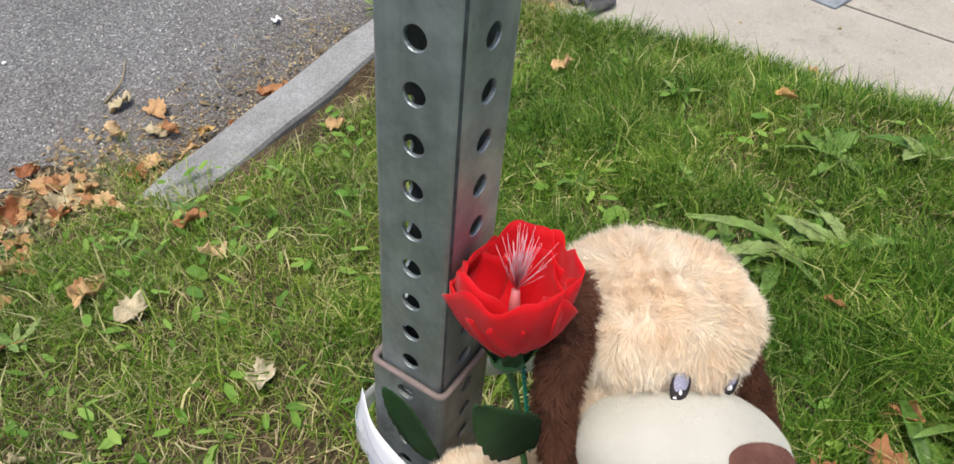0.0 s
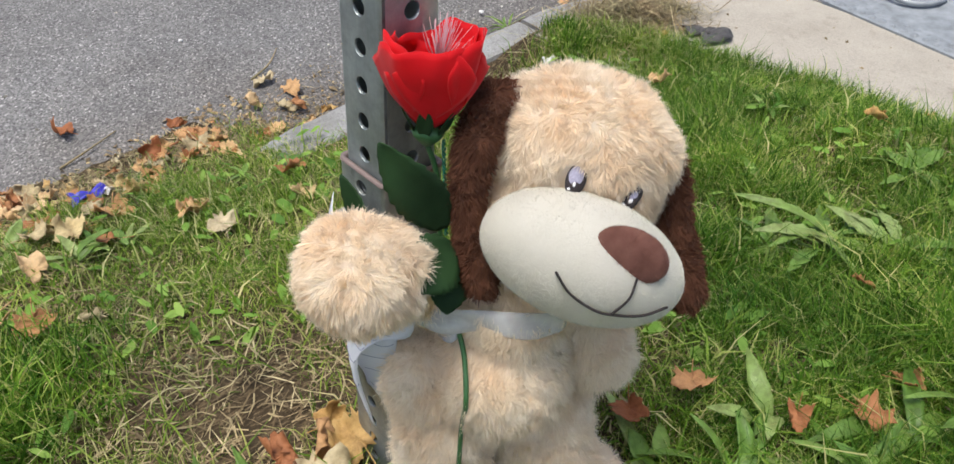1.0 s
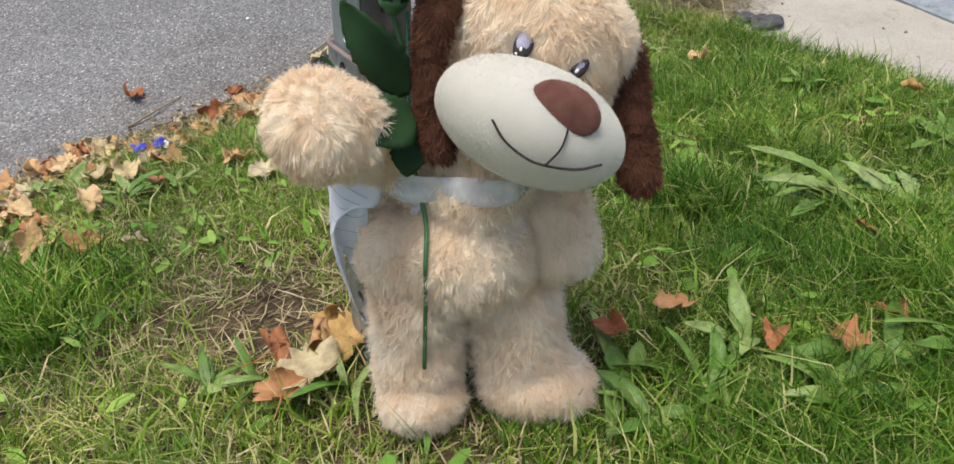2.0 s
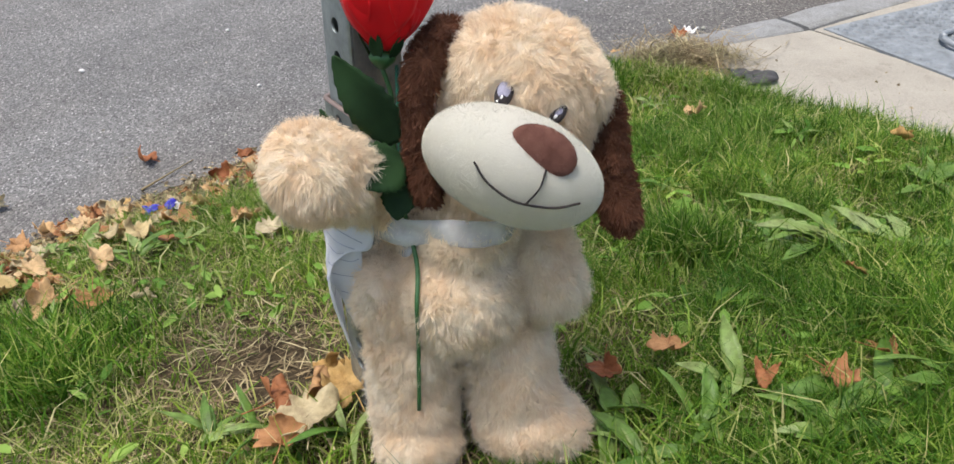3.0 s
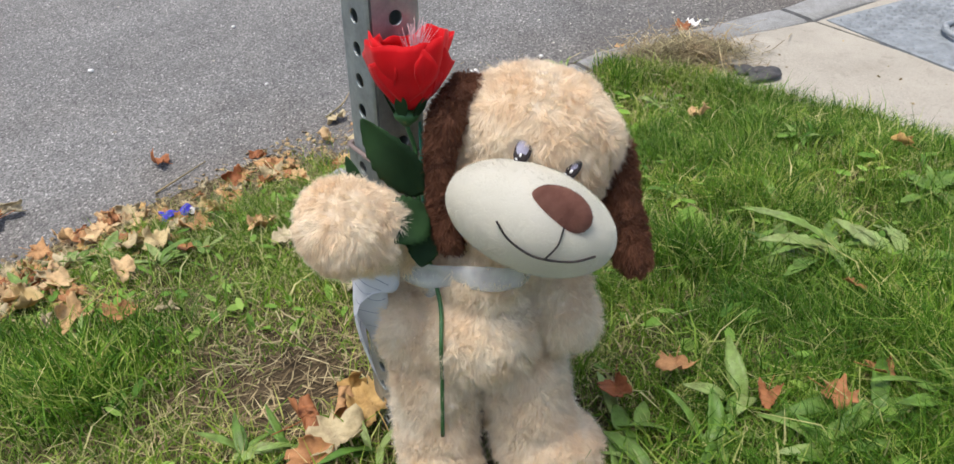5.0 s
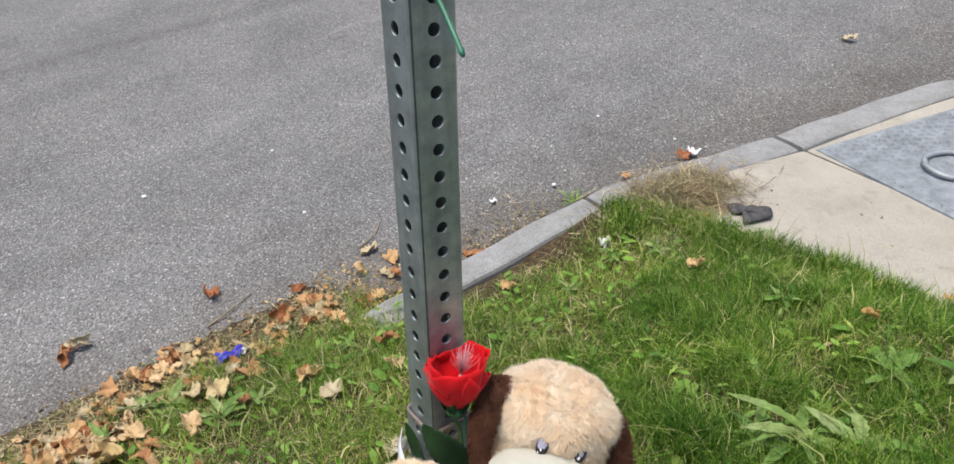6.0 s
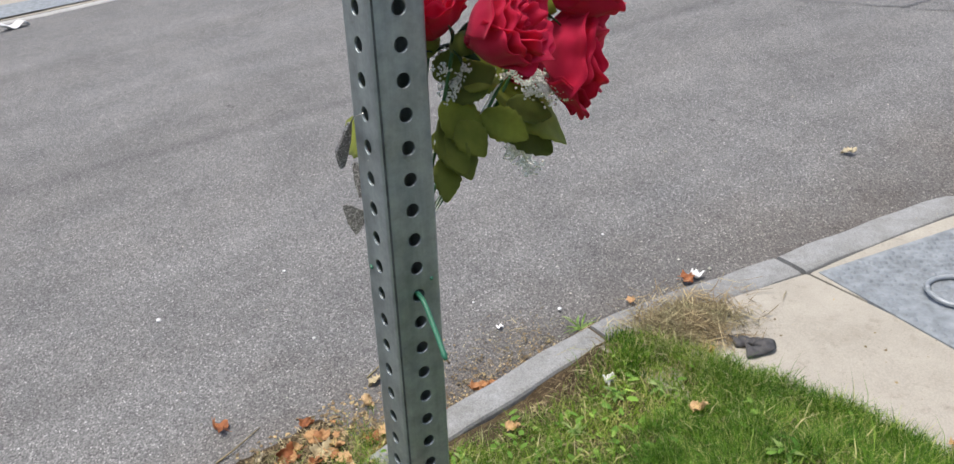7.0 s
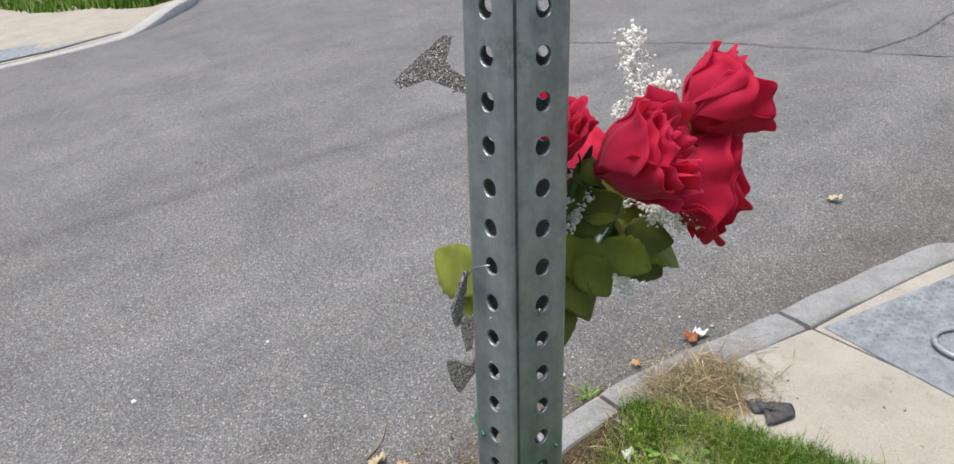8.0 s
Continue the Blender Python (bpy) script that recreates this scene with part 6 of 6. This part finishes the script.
def make_leaves():
    r = np.random.default_rng(55)
    road_edge = [(-0.30, 1.29, "b"), (-0.27, 1.31, "p"), (0.07, 1.26, "b"), (-0.10, 1.09, "b"), (-0.07, 1.08, "p"), (-0.15, 1.00, "b"), (-0.20, 0.95, "p"), (-0.36, 0.85, "b"), (-0.33, 0.75, "b"), (-0.40, 0.93, "b"), (-0.31, 0.69, "y"), (-0.31, 0.84, "b"), (-0.21, 0.88, "p"), (-0.15, 0.66, "b"), (-0.07, 0.75, "y"), (-0.03, 0.68, "b"), (0.01, 0.80, "b"), (-0.19, 0.51, "b"), (-0.24, 0.55, "b"), (0.09, 0.65, "b"), (0.08, 0.86, "y"), (0.17, 1.00, "b"), (0.24, 0.94, "p")]
    post_foot = [(-0.034, 0.012, "y"), (-0.038, 0.055, "y"), (-0.060, 0.030, "b"), (-0.095, 0.046, "b"), (-0.088, -0.004, "p"), (-0.118, -0.010, "b"), (0.24, -0.26, "b"), (0.46, -0.22, "b"), (0.16, -0.145, "b"), (0.22, -0.17, "b"), (0.91, -0.05, "y"), (0.93, 0.35, "b"), (0.34, -0.31, "b"), (0.28, -0.30, "b")]
    kerb_side = [(0.61, 0.64, "b"), (0.50, 0.80, "b"), (0.68, 0.85, "b"), (0.72, 0.89, "b"), (1.16, 0.50, "y"), (1.49, 0.86, "b"), (1.29, 0.90, "b"), (0.49, 1.13, "p"), (0.43, 1.07, "b"), (0.36, 0.94, "b"), (0.27, 0.93, "b"), (2.61, 0.99, "p"), (-0.08, 1.06, "b"), (0.52, 1.06, "b"), (0.53, 0.92, "y"), (0.47, 0.90, "b"), (0.56, 0.86, "b"), (0.10, 0.67, "b"), (0.24, 0.56, "b"), (0.10, 0.31, "p"), (0.28, 0.66, "b"), (0.10, 0.56, "p"), (0.35, 0.88, "b"), (0.41, 0.93, "b"), (0.19, 1.02, "b"), (0.11, 0.86, "b"), (1.30, -0.045, "b"), (0.285, -0.297, "p"), (-0.13, 0.475, "p")]
    for rows, lo, hi, lift in ((road_edge, 0.9, 1.35, 0.020), (post_foot, 0.75, 1.15, 0.030), (kerb_side, 0.6, 0.95, 0.014)):
        for x, y, tone in rows:
            y = y + 0.045 if 0.3 < x < 1.4 and 0.70 < y < 0.86 else y
            up = lift if y < 0.8 and x < 1.2 else 0.008
            drop_leaf(x, y, (0.62 if x > 0.12 and y < 0.2 else 1.0) * r.uniform(lo, hi) * (0.85 if tone == "y" and lo > 0.55 and x < 0.0 and y < 0.2 else 1.0), tone, up, r)
    for k in range(52):
        cx, cy = ((-0.34, 0.79), (-0.12, 1.02), (-0.26, 0.70))[k % 3]
        drop_leaf(cx + r.normal(0, 0.07), min(cy + r.normal(0, 0.055), 1.10), r.uniform(0.55, 1.05), "bbbbbp"[int(r.integers(6))], r.uniform(0.008, 0.03), r)
    for k in range(110):
        x = r.uniform(-0.6, 0.5)
        y = r.normal(0.93, 0.09)
        if x > 0.3 and y < 0.86:
            continue
        drop_leaf(x, y, r.uniform(0.25, 0.8), "bbbbyp"[int(r.integers(6))], 0.008, r)


make_leaves()


# ---- small litter ----
def crumpled(name, at, wide, deep, height, material, label, category, seed, n=14):
    r = np.random.default_rng(seed)
    z = ground_z(*at[:2])
    ph = r.uniform(0, 6, 6)
    g = np.zeros((n, n, 3))
    for i, u in enumerate(np.linspace(-0.5, 0.5, n)):
        for k, w in enumerate(np.linspace(-0.5, 0.5, n)):
            h = height * (0.5 + 0.28 * math.sin(7 * u + ph[0] + 3 * w) + 0.22 * math.sin(11 * w + ph[1] - 4 * u))
            g[i, k] = (at[0] + wide * u * (1 - 0.3 * abs(w)) + 0.1 * wide * math.sin(5 * w + ph[2]), at[1] + deep * w * (1 - 0.2 * math.sin(4 * u + ph[3])), z + 0.002 + max(0.0, h))
    ob = new(name, mesh_np(name, *[(a, [b]) for a, b in [sheet_arrays(g, 0.0012)]][0], [material]))
    return tagged(ob, label, category)


def make_litter():
    crumpled("plastic_scrap", (0.005, 0.925), 0.065, 0.030, 0.022, BLUE_PLASTIC, "crumpled scrap of bright blue plastic among leaves", "litter", 1)
    crumpled("paper_scrap", (0.042, 0.925), 0.022, 0.016, 0.014, WHITE_SCRAP, "small torn white paper scrap", "litter", 2)
    crumpled("paper_scrap", (1.535, 0.855), 0.045, 0.035, 0.025, WHITE_SCRAP, "crumpled white paper scrap against the kerb", "litter", 3)
    crumpled("paper_scrap", (0.26, 7.05), 0.22, 0.10, 0.06, WHITE_SCRAP, "crumpled white bag lying by the far pavement", "litter", 4)
    crumpled("paper_scrap", (1.16, 0.645), 0.030, 0.022, 0.03, WHITE_SCRAP, "torn white scrap in the dry straw", "litter", 5)
    crumpled("paper_scrap", (0.89, 0.60), 0.030, 0.024, 0.03, WHITE_SCRAP, "small white tissue scrap in the grass", "litter", 6)
    crumpled("paper_scrap", (0.907, 1.09), 0.022, 0.016, 0.008, WHITE_SCRAP, "small white scrap on the road", "litter", 7)
    cloth = thing("dark_rag", "flattened dark grey rag or glove on the pavement", "litter", (1.29, 0.46, -0.43))
    for k, (line, w) in enumerate((([(1.262, 0.510), (1.294, 0.488), (1.320, 0.452)], 0.029), ([(1.322, 0.456), (1.300, 0.430), (1.268, 0.440), (1.250, 0.458)], 0.029))):
        p = smooth_line(line, 16)
        d = np.gradient(p, axis=0)
        d /= np.linalg.norm(d, axis=1)[:, None]
        n = np.stack([-d[:, 1], d[:, 0]], -1)
        g = np.zeros((16, 7, 3))
        for i in range(16):
            for q, o in enumerate(np.linspace(-1, 1, 7)):
                xy = p[i] + n[i] * w * o * (0.8 + 0.25 * math.sin(0.5 * i + k))
                g[i, q] = (*xy, -0.4255 + 0.004 + 0.008 * (1 - o * o) + 0.003 * math.sin(1.1 * i + 2 * o) + 0.004 * k)
        sheet("cloth_fold", g, 0.002, BLACK_CLOTH, cloth)
    a = np.linspace(0.0, 2 * math.pi * 1.06, 60)
    ring = thing("hose_ring", "dull grey ring of stiff hose lying on the tactile pad", "hose", (1.95, 0.26, -0.41))
    tube("hose", np.stack([1.955 + 0.085 * np.cos(a + 2), 0.255 + 0.075 * np.sin(a + 2), walk_z(1.955, 0) + 0.016 + 0.006 * a / 6.28 + 0.003 * np.sin(3 * a)], -1), 0.0075, RING_METAL, ring, seg=10)
    for k, pts in enumerate((((1.19, -0.02), (1.26, -0.05), (1.33, -0.03)), ((1.24, -0.10), (1.31, -0.075), (1.40, -0.09)), ((0.02, 1.155), (0.08, 1.165), (0.16, 1.20)), ((0.48, 1.17), (0.54, 1.19), (0.60, 1.25)))):
        z = [ground_z(x, y) + 0.004 + 0.006 * (i == 1) for i, (x, y) in enumerate(pts)]
        tw = thing("twig", "short dry pale twig lying on the ground", "twig", (*pts[1], z[1]))
        tube("twig_stem", smooth_line([(x, y, h) for (x, y), h in zip(pts, z)], 16), np.linspace(0.0028, 0.001, 16), STRAW if k > 1 else LITTER, tw, seg=6)
    # the piece at (1.10, 1.03) stands for a cigarette butt, the others are stones
    for k, (x, y, sz) in enumerate(((0.075, 1.91, 0.0085), (0.44, 1.45, 0.006), (0.52, 1.88, 0.006), (1.10, 1.03, 0.007), (0.92, 1.25, 0.004), (1.5, 1.25, 0.005))):
        bm = bmesh.new()
        bmesh.ops.create_icosphere(bm, subdivisions=2, radius=sz)
        for q in bm.verts:
            q.co *= 1 + 0.35 * noise.noise(q.co * 160 + Vector((k, k, k)))
            q.co.z *= 0.7
            q.co += Vector((x, y, ground_z(x, y) + sz * 0.5))
        tagged(part("stone_or_butt", bm, WHITE_SCRAP, None), "small white stone chip or cigarette butt on the asphalt", "stone", "stone chips")


def make_seams():
    for k, pts in enumerate((((3.45, 4.3), (3.71, 3.55), (4.25, 2.59), (4.66, 1.36)), ((4.52, 1.82), (5.0, 1.72), (5.64, 1.76)))):
        p = smooth_line(pts, 40)
        r = np.random.default_rng(k)
        d = np.gradient(p, axis=0)
        d /= np.linalg.norm(d, axis=1)[:, None]
        n = np.stack([-d[:, 1], d[:, 0]], -1)
        w = 0.003 + 0.004 * r.random(40)
        jit = r.normal(0, 0.012, (40, 1)) * n
        v = np.concatenate([np.column_stack([p + jit + n * o * w[:, None], road_z(p[:, 0], p[:, 1]) + 0.0045]) for o in (-1, 1)])
        f = [(i, i + 1, i + 41, i + 40) for i in range(39)]
        tagged(new("road_seam", mesh_np("road_seam", v, [np.array(f)], [TAR])), "dark cracked tar seam in the asphalt", "road", kind="structure")


make_litter()
make_seams()
